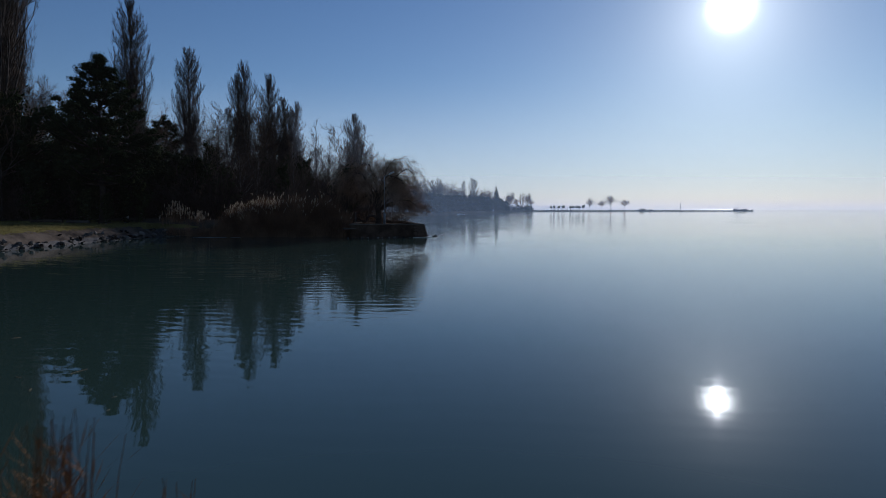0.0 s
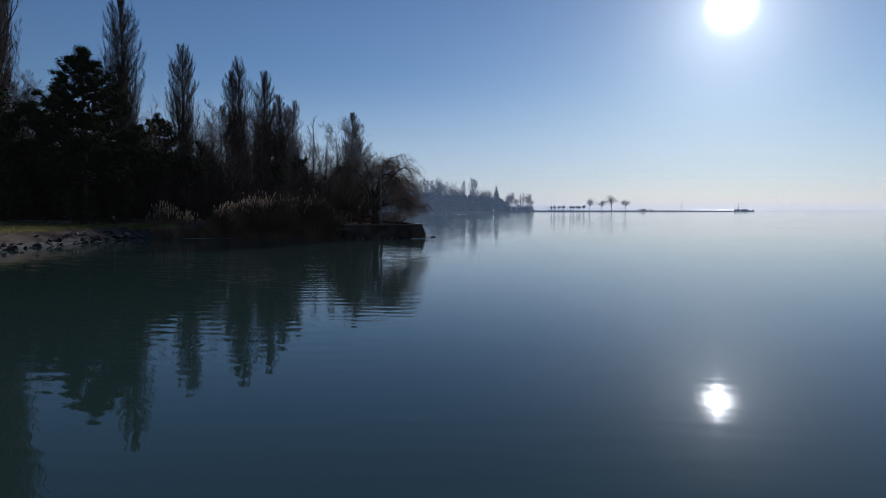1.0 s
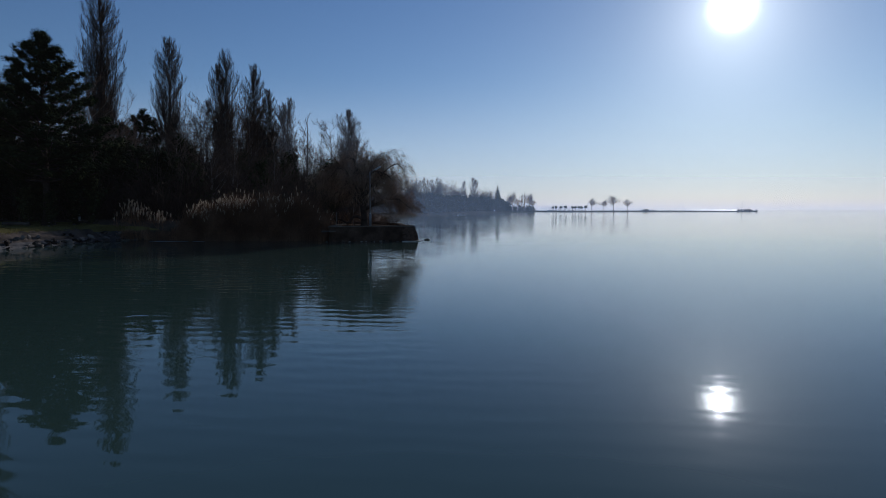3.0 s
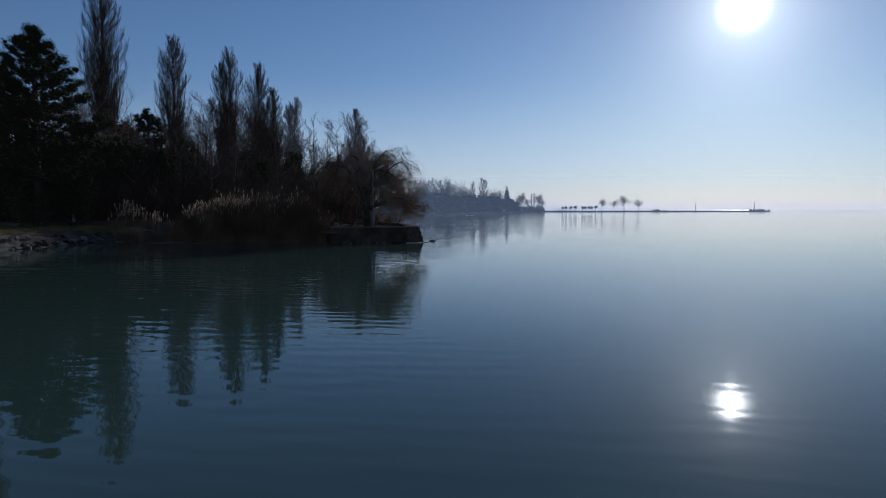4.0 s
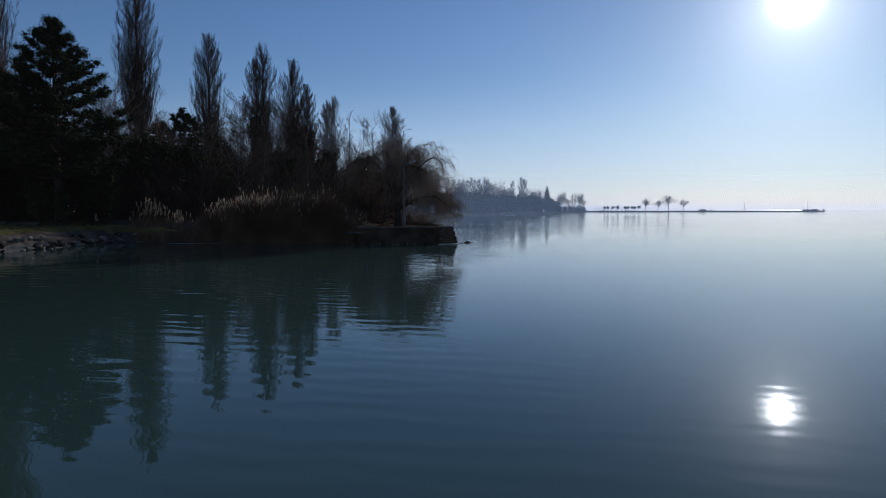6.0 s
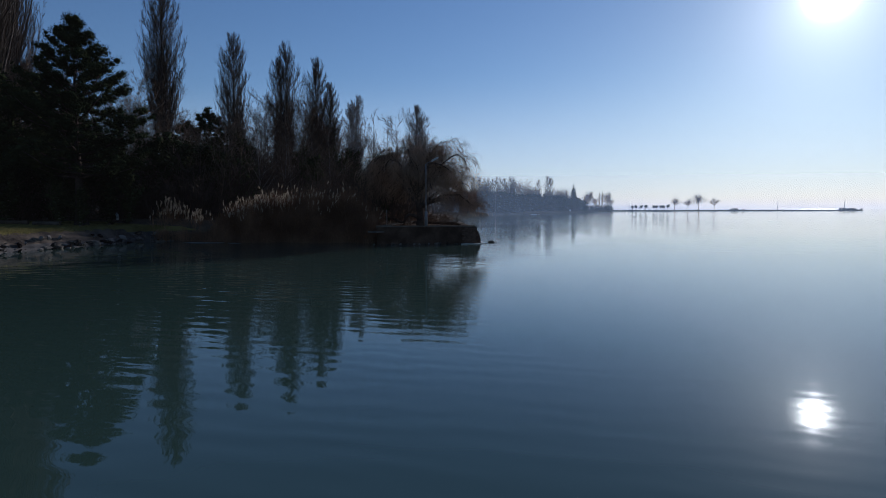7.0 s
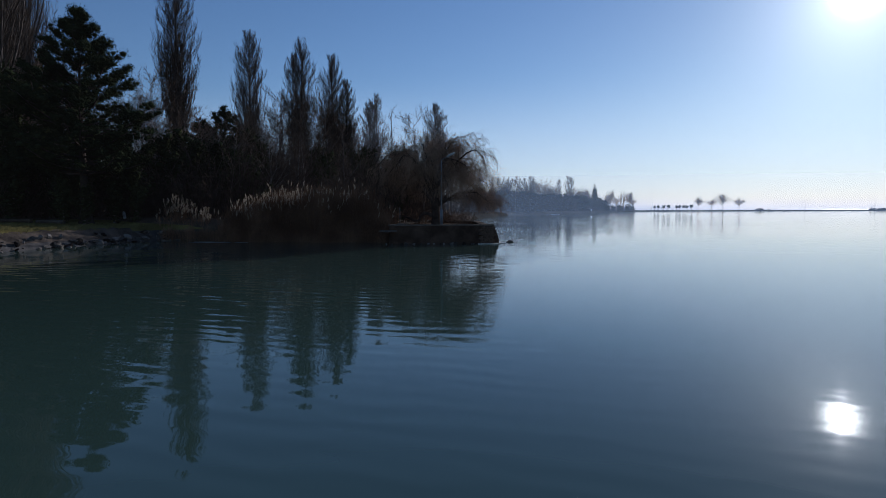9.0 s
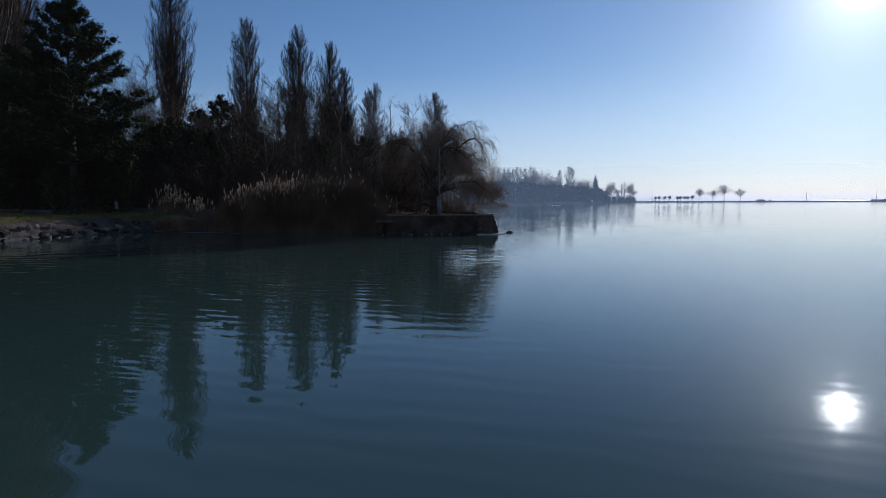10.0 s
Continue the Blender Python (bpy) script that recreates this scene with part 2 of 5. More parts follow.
M_HILL = material("far_hills", (0.05, 0.06, 0.05), (0.09, 0.10, 0.08), scale=0.01, fine=0.1, bump=0)
M_FARWOOD = material("far_woodland", (0.020, 0.022, 0.018), (0.060, 0.058, 0.044), scale=0.2, fine=2, bump=0)
M_SHADEBANK = material("dark_gravel_with_shade", (0.016, 0.014, 0.012), (0.075, 0.062, 0.05), rough=0.7, scale=1.4, fine=18, bump=0.9)
M_FARGROUND = material("far_dark_shore", (0.02, 0.02, 0.017), (0.06, 0.056, 0.045), scale=0.1, fine=2, bump=0.5)
M_TIN = material("dull_aluminium", (0.35, 0.36, 0.37), (0.6, 0.6, 0.6), rough=0.35, scale=3, fine=20, bump=0.1, metal=0.8)

# ---- mesh tools ----


class Geo:
    """Gathers vertices and faces for one mesh."""

    def __init__(self):
        self.v, self.f, self.count = [], [], 0

    def add(self, v, f):
        v, f = np.asarray(v, float).reshape(-1, 3), np.asarray(f, int)
        self.v.append(v)
        self.f.append(f + self.count)
        self.count += len(v)
        return self

    def mesh(self, name, mat, smooth=False):
        me = bpy.data.meshes.new(name)
        faces = [row for block in self.f for row in block.tolist()]
        me.from_pydata(np.concatenate(self.v).tolist(), [], faces)
        me.materials.append(mat)
        if smooth:
            me.polygons.foreach_set("use_smooth", [True] * len(me.polygons))
        me.update()
        return me

    def box(self, x0, x1, y0, y1, z0, z1):
        v = [(x, y, z) for z in (z0, z1) for y in (y0, y1) for x in (x0, x1)]
        return self.add(v, [(0, 2, 3, 1), (4, 5, 7, 6), (0, 1, 5, 4), (2, 6, 7, 3), (0, 4, 6, 2), (1, 3, 7, 5)])

    def prism(self, outline, z0, z1):
        """A closed outline, counter-clockwise from above, drawn up from z0 to z1."""
        n = len(outline)
        v = [(x, y, z) for z in (z0, z1) for x, y in outline]
        self.add(v, [(i, (i + 1) % n, n + (i + 1) % n, n + i) for i in range(n)])
        self.f.append(np.array([[self.count - n + i for i in range(n)]]))
        self.f.append(np.array([[self.count - n - 1 - i for i in range(n)]]))
        return self

    def tubes(self, p, r, sides=5, cap=False):
        """Tapered tubes along many lines at once: p (lines, points, 3), r (lines, points)."""
        p, r = np.asarray(p, float), np.asarray(r, float)
        lines, n, _ = p.shape
        d = unit(np.gradient(p, axis=1))
        whole = unit(p[:, -1] - p[:, 0])
        ref = np.where(np.abs(whole[:, 2:]) > 0.75, (1.0, 0.13, 0.0), (0.0, 0.0, 1.0))[:, None, :]
        a = unit(np.cross(d, ref))
        b = np.cross(d, a)
        ang = np.arange(sides) * 2 * np.pi / sides
        v = p[:, :, None] + r[:, :, None, None] * (np.cos(ang)[:, None] * a[:, :, None] + np.sin(ang)[:, None] * b[:, :, None])
        k = np.arange(lines)[:, None, None] * n * sides + np.arange(n - 1)[None, :, None] * sides
        j, j2 = np.arange(sides)[None, None], (np.arange(sides)[None, None] + 1) % sides
        f = np.stack([k + j, k + j2, k + sides + j2, k + sides + j], -1).reshape(-1, 4)
        start = self.count
        self.add(v, f)
        if cap:
            for line in range(lines):
                at = start + line * n * sides
                self.f.append(np.array([[at + (n - 1) * sides + i for i in range(sides)]]))
                self.f.append(np.array([[at + sides - 1 - i for i in range(sides)]]))
        return self

    def blades(self, at, way, length, width, side):
        """Flat pointed leaves: base places, unit directions, lengths, widths, unit side vectors."""
        at, way, side = (np.asarray(k, float) for k in (at, way, side))
        length, width = (np.asarray(k, float)[:, None] for k in (length, width))
        mid = at + way * length * 0.45
        v = np.stack([at, mid + side * width / 2, at + way * length, mid - side * width / 2], 1)
        return self.add(v, np.arange(len(at) * 4).reshape(-1, 4))


def twigs_on(g, rng, p, r, wide=2.6):
    """Adds the finest twigs, one slim pointed blade each, along lines p of radius r."""
    way = p[:, -1] - p[:, 0]
    length = np.linalg.norm(way, axis=1)
    way = unit(way)
    return g.blades(p[:, 0], way, length, r[:, 0] * wide, unit(np.cross(way, rng.normal(size=way.shape))))


def unit(v):
    return v / np.maximum(np.linalg.norm(v, axis=-1, keepdims=True), 1e-9)


def grow(rng, p, r, count, t0, t1, length, angle, n=4, thick=0.5, lift=0.0, droop=0.0, wander=0.12, taper=0.25, least=0.004, vary=1.0):
    """Side branches of many lines at once. length: a number, or a function of the place t along the parent."""
    lines, m, _ = p.shape
    idx = np.repeat(np.arange(lines), count)
    total = len(idx)
    slot = np.tile((np.arange(count) + 0.5) / count, lines) + (rng.random(total) - 0.5) / count
    t = t0 + (t1 - t0) * slot
    f = np.clip(t, 0, 0.999) * (m - 1)
    i = f.astype(int)
    w = (f - i)[:, None]
    base = p[idx, i] * (1 - w) + p[idx, i + 1] * w
    rad = r[idx, i] * (1 - w[:, 0]) + r[idx, i + 1] * w[:, 0]
    way = unit(p[idx, i + 1] - p[idx, i])
    other = unit(np.cross(way, rng.normal(size=(total, 3))))
    a = (np.radians(angle(t) if callable(angle) else angle) * (1 + 0.7 * vary * (rng.random(total) - 0.5)))[:, None]
    d0 = way * np.cos(a) + other * np.sin(a)
    size = (length(t, idx) if callable(length) else np.full(total, length)) * (1 + 0.7 * vary * (rng.random(total) - 0.5))
    step = size[:, None] / (n - 1)
    pts, at, d = [base], base, d0
    for k in range(1, n):
        s = k / (n - 1)
        d = unit(d0 + np.array([0, 0, 1.0]) * (lift * s - droop * s * s) + rng.normal(size=(total, 3)) * wander * s)
        at = at + d * step
        pts.append(at)
    pc = np.stack(pts, 1)
    rc = np.maximum(rad * thick, least)[:, None] * np.linspace(1, taper, n)[None]
    return pc, rc


def line_length(p):
    return np.linalg.norm(np.diff(p, axis=1), axis=2).sum(1)


def part(name, me, parent, label=""):
    ob = new(name, me)
    ob.parent = parent
    return tagged(ob, label)


def thing(name, label, category, group="", kind="", at=None):
    ob = new(name)
    ob.empty_display_size = 0.3
    if at is not None:
        ob.matrix_basis = at
    return tagged(ob, label, category, group, kind)


def solid(name, me, label, category, group="", kind="", at=None):
    ob = new(name, me)
    if at is not None:
        ob.matrix_basis = at
    return tagged(ob, label, category, group, kind)


def spot(x, y, z=0.0, turn=0.0, scale=1.0, high=None):
    return Matrix.LocRotScale((x, y, z), Euler((0, 0, radians(turn))), (scale, scale, scale if high is None else high))


# ---- water, ground, haze and glare sheets ----
g = Geo().add([(-4800, -800, 0), (4800, -800, 0), (4800, 4850, 0), (-4800, 4850, 0)], [(0, 1, 2, 3)])
solid("water", g.mesh("water", M_WATER), "calm dark blue-green lake water with faint ripples", "lake", kind="structure")

SHORE_Y = np.array([-300, -40, 20, 34, 44, 51, 53.0, 54.6, 60, 66, 75, 90, 110, 130, 180, 205, 218, 232, 300, 380, 467, 560, 640])
SHORE_X = np.array([-23, -24, -25, -25, -25, -24.8, -23.2, -8.2, -7.4, -8.0, -11, -15, -15, -13, -11, -9, -5, 3, 26, 46, 68, 86, 90])


def shore(y):
    return np.interp(y, SHORE_Y, SHORE_X)


def land_height(o):
    return np.interp(o, [-6, -0.3, 0, 0.5, 1.2, 1.7, 2.3, 3.2, 8, 30, 90, 400], [-1.2, -0.25, -0.05, 0.36, 0.82, 0.98, 1.06, 1.12, 1.28, 1.5, 2.2, 3.0])


rows_y = np.concatenate([np.arange(-300, 20, 20), np.arange(20, 56, 0.3), np.arange(56, 70, 0.8), np.arange(70, 130, 4), np.arange(130, 641, 12)])
offs = np.array([-6, -0.3, 0, 0.2, 0.4, 0.6, 0.8, 1.0, 1.2, 1.4, 1.7, 2.0, 2.3, 2.7, 3.2, 4.5, 6, 8, 11, 15, 20, 30, 50, 90, 200, 500])
rng = np.random.default_rng(3)
yy, oo = np.meshgrid(rows_y, offs, indexing="ij")
xx = shore(yy) - oo
rough = rng.normal(size=yy.shape) * np.interp(oo, [-1, 0, 0.5, 2, 4, 30], [0, 0.025, 0.055, 0.035, 0.03, 0.12])
zz = land_height(oo) + rough
nr, nc = yy.shape
ids = np.arange(nr * nc).reshape(nr, nc)
quads = np.stack([ids[:-1, :-1], ids[1:, :-1], ids[1:, 1:], ids[:-1, 1:]], -1)
band = np.broadcast_to(oo[:-1, :-1], (nr - 1, nc - 1))
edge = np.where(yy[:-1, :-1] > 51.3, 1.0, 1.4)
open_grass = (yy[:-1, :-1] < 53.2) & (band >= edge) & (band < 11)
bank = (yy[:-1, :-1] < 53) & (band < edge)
g = Geo().add(np.stack([xx, yy, zz], -1), quads.reshape(-1, 4))
ground = g.mesh("ground", M_EARTH, True)
ground.materials.append(M_GRASS)
ground.materials.append(M_BANK)
ground.materials.append(M_FARGROUND)
ground.materials.append(M_SHADEBANK)
# index 4: shade between boulders painted along the foot; dark earth beyond y 51.3
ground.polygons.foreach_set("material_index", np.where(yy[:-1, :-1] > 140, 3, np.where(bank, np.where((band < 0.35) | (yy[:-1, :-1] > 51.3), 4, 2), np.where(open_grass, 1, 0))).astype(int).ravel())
solid("ground", ground, "lakeshore ground of sandy bank, short winter grass and woodland litter", "ground", kind="structure")


def ground_z(x, y):
    return float(land_height(shore(y) - x))


# haze with distance is put into flat scattering sheets at several depths
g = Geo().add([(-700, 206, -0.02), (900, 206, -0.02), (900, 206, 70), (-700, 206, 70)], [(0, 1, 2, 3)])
solid("veil_sheet", g.mesh("veil_sheet", veil_material("thin_mist", 0.09, (0.5, 0.7, 1.0), 45)), "thin blue morning haze over the lake", "haze", kind="structure")
# far sheet reaches 350 m up and also evens out the low sky's tone
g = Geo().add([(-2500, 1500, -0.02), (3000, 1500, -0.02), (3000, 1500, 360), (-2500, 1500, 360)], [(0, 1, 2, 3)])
solid("veil_sheet", g.mesh("veil_sheet", veil_material("far_mist", 0.42, (0.58, 0.58, 0.62), 350)), "pale haze in front of distant hills", "haze", kind="structure")

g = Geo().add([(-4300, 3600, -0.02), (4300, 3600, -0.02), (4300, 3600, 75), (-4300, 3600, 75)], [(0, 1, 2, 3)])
solid("veil_sheet", g.mesh("veil_sheet", veil_material("horizon_mist", 0.72, (0.66, 0.68, 0.72), 70)), "white haze lying on the horizon", "haze", kind="structure")
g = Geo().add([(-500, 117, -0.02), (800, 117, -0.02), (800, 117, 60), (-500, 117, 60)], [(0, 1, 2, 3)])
solid("veil_sheet", g.mesh("veil_sheet", veil_material("wood_mist", 0.022, (0.6, 0.7, 0.85), 58)), "thin blue haze among the farther trees", "haze", kind="structure")
# added sheet before the shore: lifts the darks as lens glare does
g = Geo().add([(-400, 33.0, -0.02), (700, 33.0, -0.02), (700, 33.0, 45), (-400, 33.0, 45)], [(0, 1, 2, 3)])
solid("veil_sheet", g.mesh("veil_sheet", veil_material("glare_veil", 0.0016, (0.8, 0.72, 0.72), 44)), "added faint sheet that lifts dark tones like lens glare", "haze", kind="structure")

# ---- trees: builders ----


def trunk_line(rng, high, base_r, n=14, lean=0.02, wave=0.01):
    s = np.linspace(0, 1, n)
    p = np.zeros((1, n, 3))
    p[0, :, 2] = s * high
    p[0, :, :2] = np.cumsum(rng.normal(size=(n, 2)) * wave * high / n * 3, 0) + np.outer(s, rng.normal(size=2) * lean * high)
    p[0, 0, :2] = 0
    r = base_r * (1 - 0.97 * s) ** 1.2 * (1 + 0.6 * np.exp(-s * 25))
    return p, r[None]


def poplar_meshes(seed, high=27.0, wide=1.0, stems=235, clear=0.27, twigs=5, fork=False, fat=1.0):
    """A leafless Lombardy poplar: a straight trunk and many steep branches that fill a flame-shaped spindle."""
    rng = np.random.default_rng(seed)
    p0, r0 = trunk_line(rng, high, 0.015 * high, wave=0.003, lean=0.006)
    if fork:
        p0 = np.concatenate([p0, p0 * (1, 1, 0.92) + (np.linspace(0, 1, 14) ** 0.7)[None, :, None] * np.array([-0.042 * high, 0.01 * high, 0])])
        r0 = np.concatenate([r0, r0 * 0.7])

    def envelope(f):
        return wide * 0.096 * high * np.interp(f, [0.15, 0.35, 0.5, 0.64, 0.78, 0.9, 0.97, 1.0], [0.1, 0.26, 0.68, 1.0, 0.95, 0.74, 0.46, 0.24])

    # a few long leaders from low down, then many shorter branches
    lead = max(6, stems // 9)
    tb = np.concatenate([rng.uniform(0.18, 0.45, lead), clear + (0.94 - clear) * rng.random(stems) ** 1.15])
    dl = np.concatenate([rng.uniform(0.26, 0.42, lead), (0.10 + 0.15 * rng.random(stems)) * np.interp(tb[lead:], [0.3, 0.92], [1.2, 0.45])])
    m = len(tb)
    tt = np.minimum(tb + dl, 0.994)
    a = rng.random(m) * 2 * np.pi
    tip = envelope(tt) * np.concatenate([rng.uniform(0.35, 0.75, lead), np.sqrt(rng.uniform(0.06, 0.9, stems))])
    q = np.linspace(0, 1, 7)
    f = tb[:, None] + (tt - tb)[:, None] * q
    stem = rng.integers(0, len(p0), m)
    axis = np.stack([[np.interp(f[k], np.linspace(0, 1, 14), p0[stem[k], :, c]) for c in range(3)] for k in range(m)]).transpose(0, 2, 1)
    out = tip[:, None] * (1 - (1 - q) ** 1.8)
    p1 = axis + out[:, :, None] * np.stack([np.cos(a), np.sin(a), np.zeros(m)], 1)[:, None] + rng.normal(size=(m, 7, 3)) * 0.035 * q[None, :, None] * (1, 1, 0.3)
    r1 = (high * np.concatenate([np.full(lead, 0.0032), rng.uniform(0.0008, 0.0016, stems)]))[:, None] * np.linspace(1, 0.2, 7)
    l1 = line_length(p1)
    p2, r2 = grow(rng, p1, r1, 12, 0.1, 0.98, lambda t, i: np.minimum(l1[i], 0.16 * high) * 0.3 * (1.15 - t * 0.75), 19, n=3, thick=0.5, lift=0.7, wander=0.07, taper=0.25, least=0.009 * fat, vary=0.8)
    l2 = line_length(p2)
    p3, r3 = grow(rng, p2, r2, twigs, 0.1, 0.98, lambda t, i: l2[i] * 0.45 + 0.22, 22, n=2, thick=0.55, lift=0.6, wander=0.12, taper=0.35, least=0.0075 * fat)
    tr = Geo().tubes(p0, r0, 8).tubes(p1, r1, 5).mesh("poplar_trunk", M_POPBARK, True)
    crown = twigs_on(Geo(), rng, p2, r2) if fat > 1.5 else Geo().tubes(p2, r2, 3)
    cr = twigs_on(crown, rng, p3, r3).mesh("poplar_crown", M_POPLAR)
    return tr, cr


def bare_meshes(seed, high=14.0, spread=1.0, limbs=16, second=9, third=8, bark=None, lowest=0.22, angle=48, last=0, steep=0.35, fat=1.0):
    """A leafless broad-crowned tree."""
    rng = np.random.default_rng(seed)
    p0, r0 = trunk_line(rng, high * 0.92, 0.017 * high, wave=0.02, lean=0.03)
    p1, r1 = grow(rng, p0, r0, limbs, lowest, 0.97, lambda t, i: spread * high * (0.42 - 0.26 * t), angle, n=7, thick=0.5, lift=steep, wander=0.22, taper=0.25, least=0.03)
    l1 = line_length(p1)
    p2, r2 = grow(rng, p1, r1, second, 0.2, 0.98, lambda t, i: l1[i] * (0.5 - 0.22 * t), 42, n=3, thick=0.55, lift=0.3, wander=0.24, taper=0.3, least=0.018 * fat)
    l2 = line_length(p2)
    p3, r3 = grow(rng, p2, r2, third, 0.15, 1.0, lambda t, i: l2[i] * 0.45 + 0.1, 38, n=3, thick=0.6, lift=0.2, wander=0.25, taper=0.4, least=0.012 * fat)
    tr = Geo().tubes(p0, r0, 8).tubes(p1, r1, 5).mesh("bare_trunk", bark or M_BARK, True)
    cg = twigs_on(Geo().tubes(p2, r2, 3), rng, p3, r3)
    if last:
        l3 = line_length(p3)
        p4, r4 = grow(rng, p3, r3, last, 0.2, 1.0, lambda t, i: l3[i] * 0.5 + 0.08, 36, n=2, thick=0.7, lift=0.1, wander=0.2, taper=0.5, least=0.008 * fat)
        twigs_on(cg, rng, p4, r4)
    return tr, cg.mesh("bare_crown", bark if bark else M_TWIG)


def round_meshes(seed, high=10.0, fat=1.3, limbs=30):
    """A leafless tree with a short clear trunk and a rounded crown of limbs that fan out on all sides."""
    rng = np.random.default_rng(seed)
    p0, r0 = trunk_line(rng, high * 0.55, 0.024 * high, wave=0.01, lean=0.02)
    r0 = np.maximum(r0, 0.009 * high)
    p1, r1 = grow(rng, p0, r0, limbs, 0.45, 1.0, lambda t, i: np.full(len(t), 0.48 * high), lambda t: rng.uniform(4, 40 + 36 * t, len(t)), n=6, thick=0.36, lift=0.26, wander=0.22, taper=0.22, least=0.035, vary=0.4)
    l1 = line_length(p1)
    p2, r2 = grow(rng, p1, r1, 12, 0.25, 1.0, lambda t, i: l1[i] * (0.42 - 0.2 * t), 42, n=4, thick=0.55, lift=0.1, wander=0.22, taper=0.3, least=0.02 * fat)
    l2 = line_length(p2)
    p3, r3 = grow(rng, p2, r2, 5, 0.15, 1.0, lambda t, i: l2[i] * 0.45 + 0.1, 40, n=2, thick=0.6, lift=0.1, wander=0.2, taper=0.4, least=0.013 * fat)
    tr = Geo().tubes(p0, r0, 8).tubes(p1, r1, 5).mesh("round_trunk", M_BARK, True)
    return tr, twigs_on(Geo().tubes(p2, r2, 3), rng, p3, r3).mesh("round_crown", M_TWIG)


def shrub_mesh(seed, high=4.0, wide=2.2, stems=26, twigs=9, mat=None):
    """A dense leafless thicket shrub: many stems from the ground, much twigged."""
    rng = np.random.default_rng(seed)
    a, q = rng.random(stems) * 2 * np.pi, np.sqrt(rng.random(stems))
    foot = np.stack([np.cos(a) * q * wide * 0.45, np.sin(a) * q * wide * 0.45, np.zeros(stems) - 0.05], 1)
    out = np.stack([np.cos(a) * q, np.sin(a) * q, np.zeros(stems)], 1)
    n = 6
    pts, at = [foot], foot
    d0 = unit(out * 0.75 + np.array([0, 0, 1.0]) + rng.normal(size=(stems, 3)) * 0.12)
    size = high * (1.15 - 0.42 * q) * (0.6 + 0.5 * rng.random(stems))
    for k in range(1, n):
        d = unit(d0 + rng.normal(size=(stems, 3)) * 0.16)
        at = at + d * (size / (n - 1))[:, None]
        pts.append(at)
    p1 = np.stack(pts, 1)
    r1 = np.full(stems, 0.0055 * high)[:, None] * np.linspace(1, 0.3, n)
    l1 = line_length(p1)
    p2, r2 = grow(rng, p1, r1, twigs, 0.12, 0.98, lambda t, i: l1[i] * 0.34 * (1.1 - 0.5 * t), 38, n=3, thick=0.6, lift=0.25, wander=0.25, taper=0.35, least=0.009)
    l2 = line_length(p2)
    p3, r3 = grow(rng, p2, r2, 5, 0.15, 1.0, lambda t, i: l2[i] * 0.5 + 0.08, 40, n=2, thick=0.7, lift=0.1, wander=0.2, taper=0.5, least=0.008)
    return twigs_on(twigs_on(Geo().tubes(p1, r1, 3), rng, p2, r2), rng, p3, r3, 1.9).mesh("shrub", mat or M_SHRUB)


def leaf_cloud(rng, g, centres, radii, per, size, flat=0.6, slim=0.42):
    """Tufts of small pointed leaves round many centres."""
    m = len(centres)
    way = unit(rng.normal(size=(m * per, 3)) * (1, 1, flat))
    c, r = np.repeat(centres, per, 0), np.repeat(radii, per)
    at = c + way * (r * rng.random(m * per) ** 0.4)[:, None] * (1, 1, flat)
    side = unit(np.cross(way, rng.normal(size=way.shape)))
    leaf = unit(way + rng.normal(size=way.shape) * 0.5 + (0, 0, 0.3))
    g.blades(at, leaf, size * (0.6 + 0.8 * rng.random(m * per)), size * slim * (0.7 + 0.6 * rng.random(m * per)), side)


ICO_V = unit(np.array([(-1, 1.618, 0), (1, 1.618, 0), (-1, -1.618, 0), (1, -1.618, 0), (0, -1, 1.618), (0, 1, 1.618), (0, -1, -1.618), (0, 1, -1.618), (1.618, 0, -1), (1.618, 0, 1), (-1.618, 0, -1), (-1.618, 0, 1)]))
ICO_F = np.array([(0, 11, 5), (0, 5, 1), (0, 1, 7), (0, 7, 10), (0, 10, 11), (1, 5, 9), (5, 11, 4), (11, 10, 2), (10, 7, 6), (7, 1, 8), (3, 9, 4), (3, 4, 2), (3, 2, 6), (3, 6, 8), (3, 8, 9), (4, 9, 5), (2, 4, 11), (6, 2, 10), (8, 6, 7), (9, 8, 1)])


def clump_cores(rng, g, centres, radii, flat=0.8):
    """The dense dark inside of each foliage clump, a rough lump that the leaves stand out of."""
    for c, r in zip(centres, radii):
        g.add(c + ICO_V * (r * (0.75 + 0.5 * rng.random((12, 1)))) * (1, 1, flat), ICO_F)


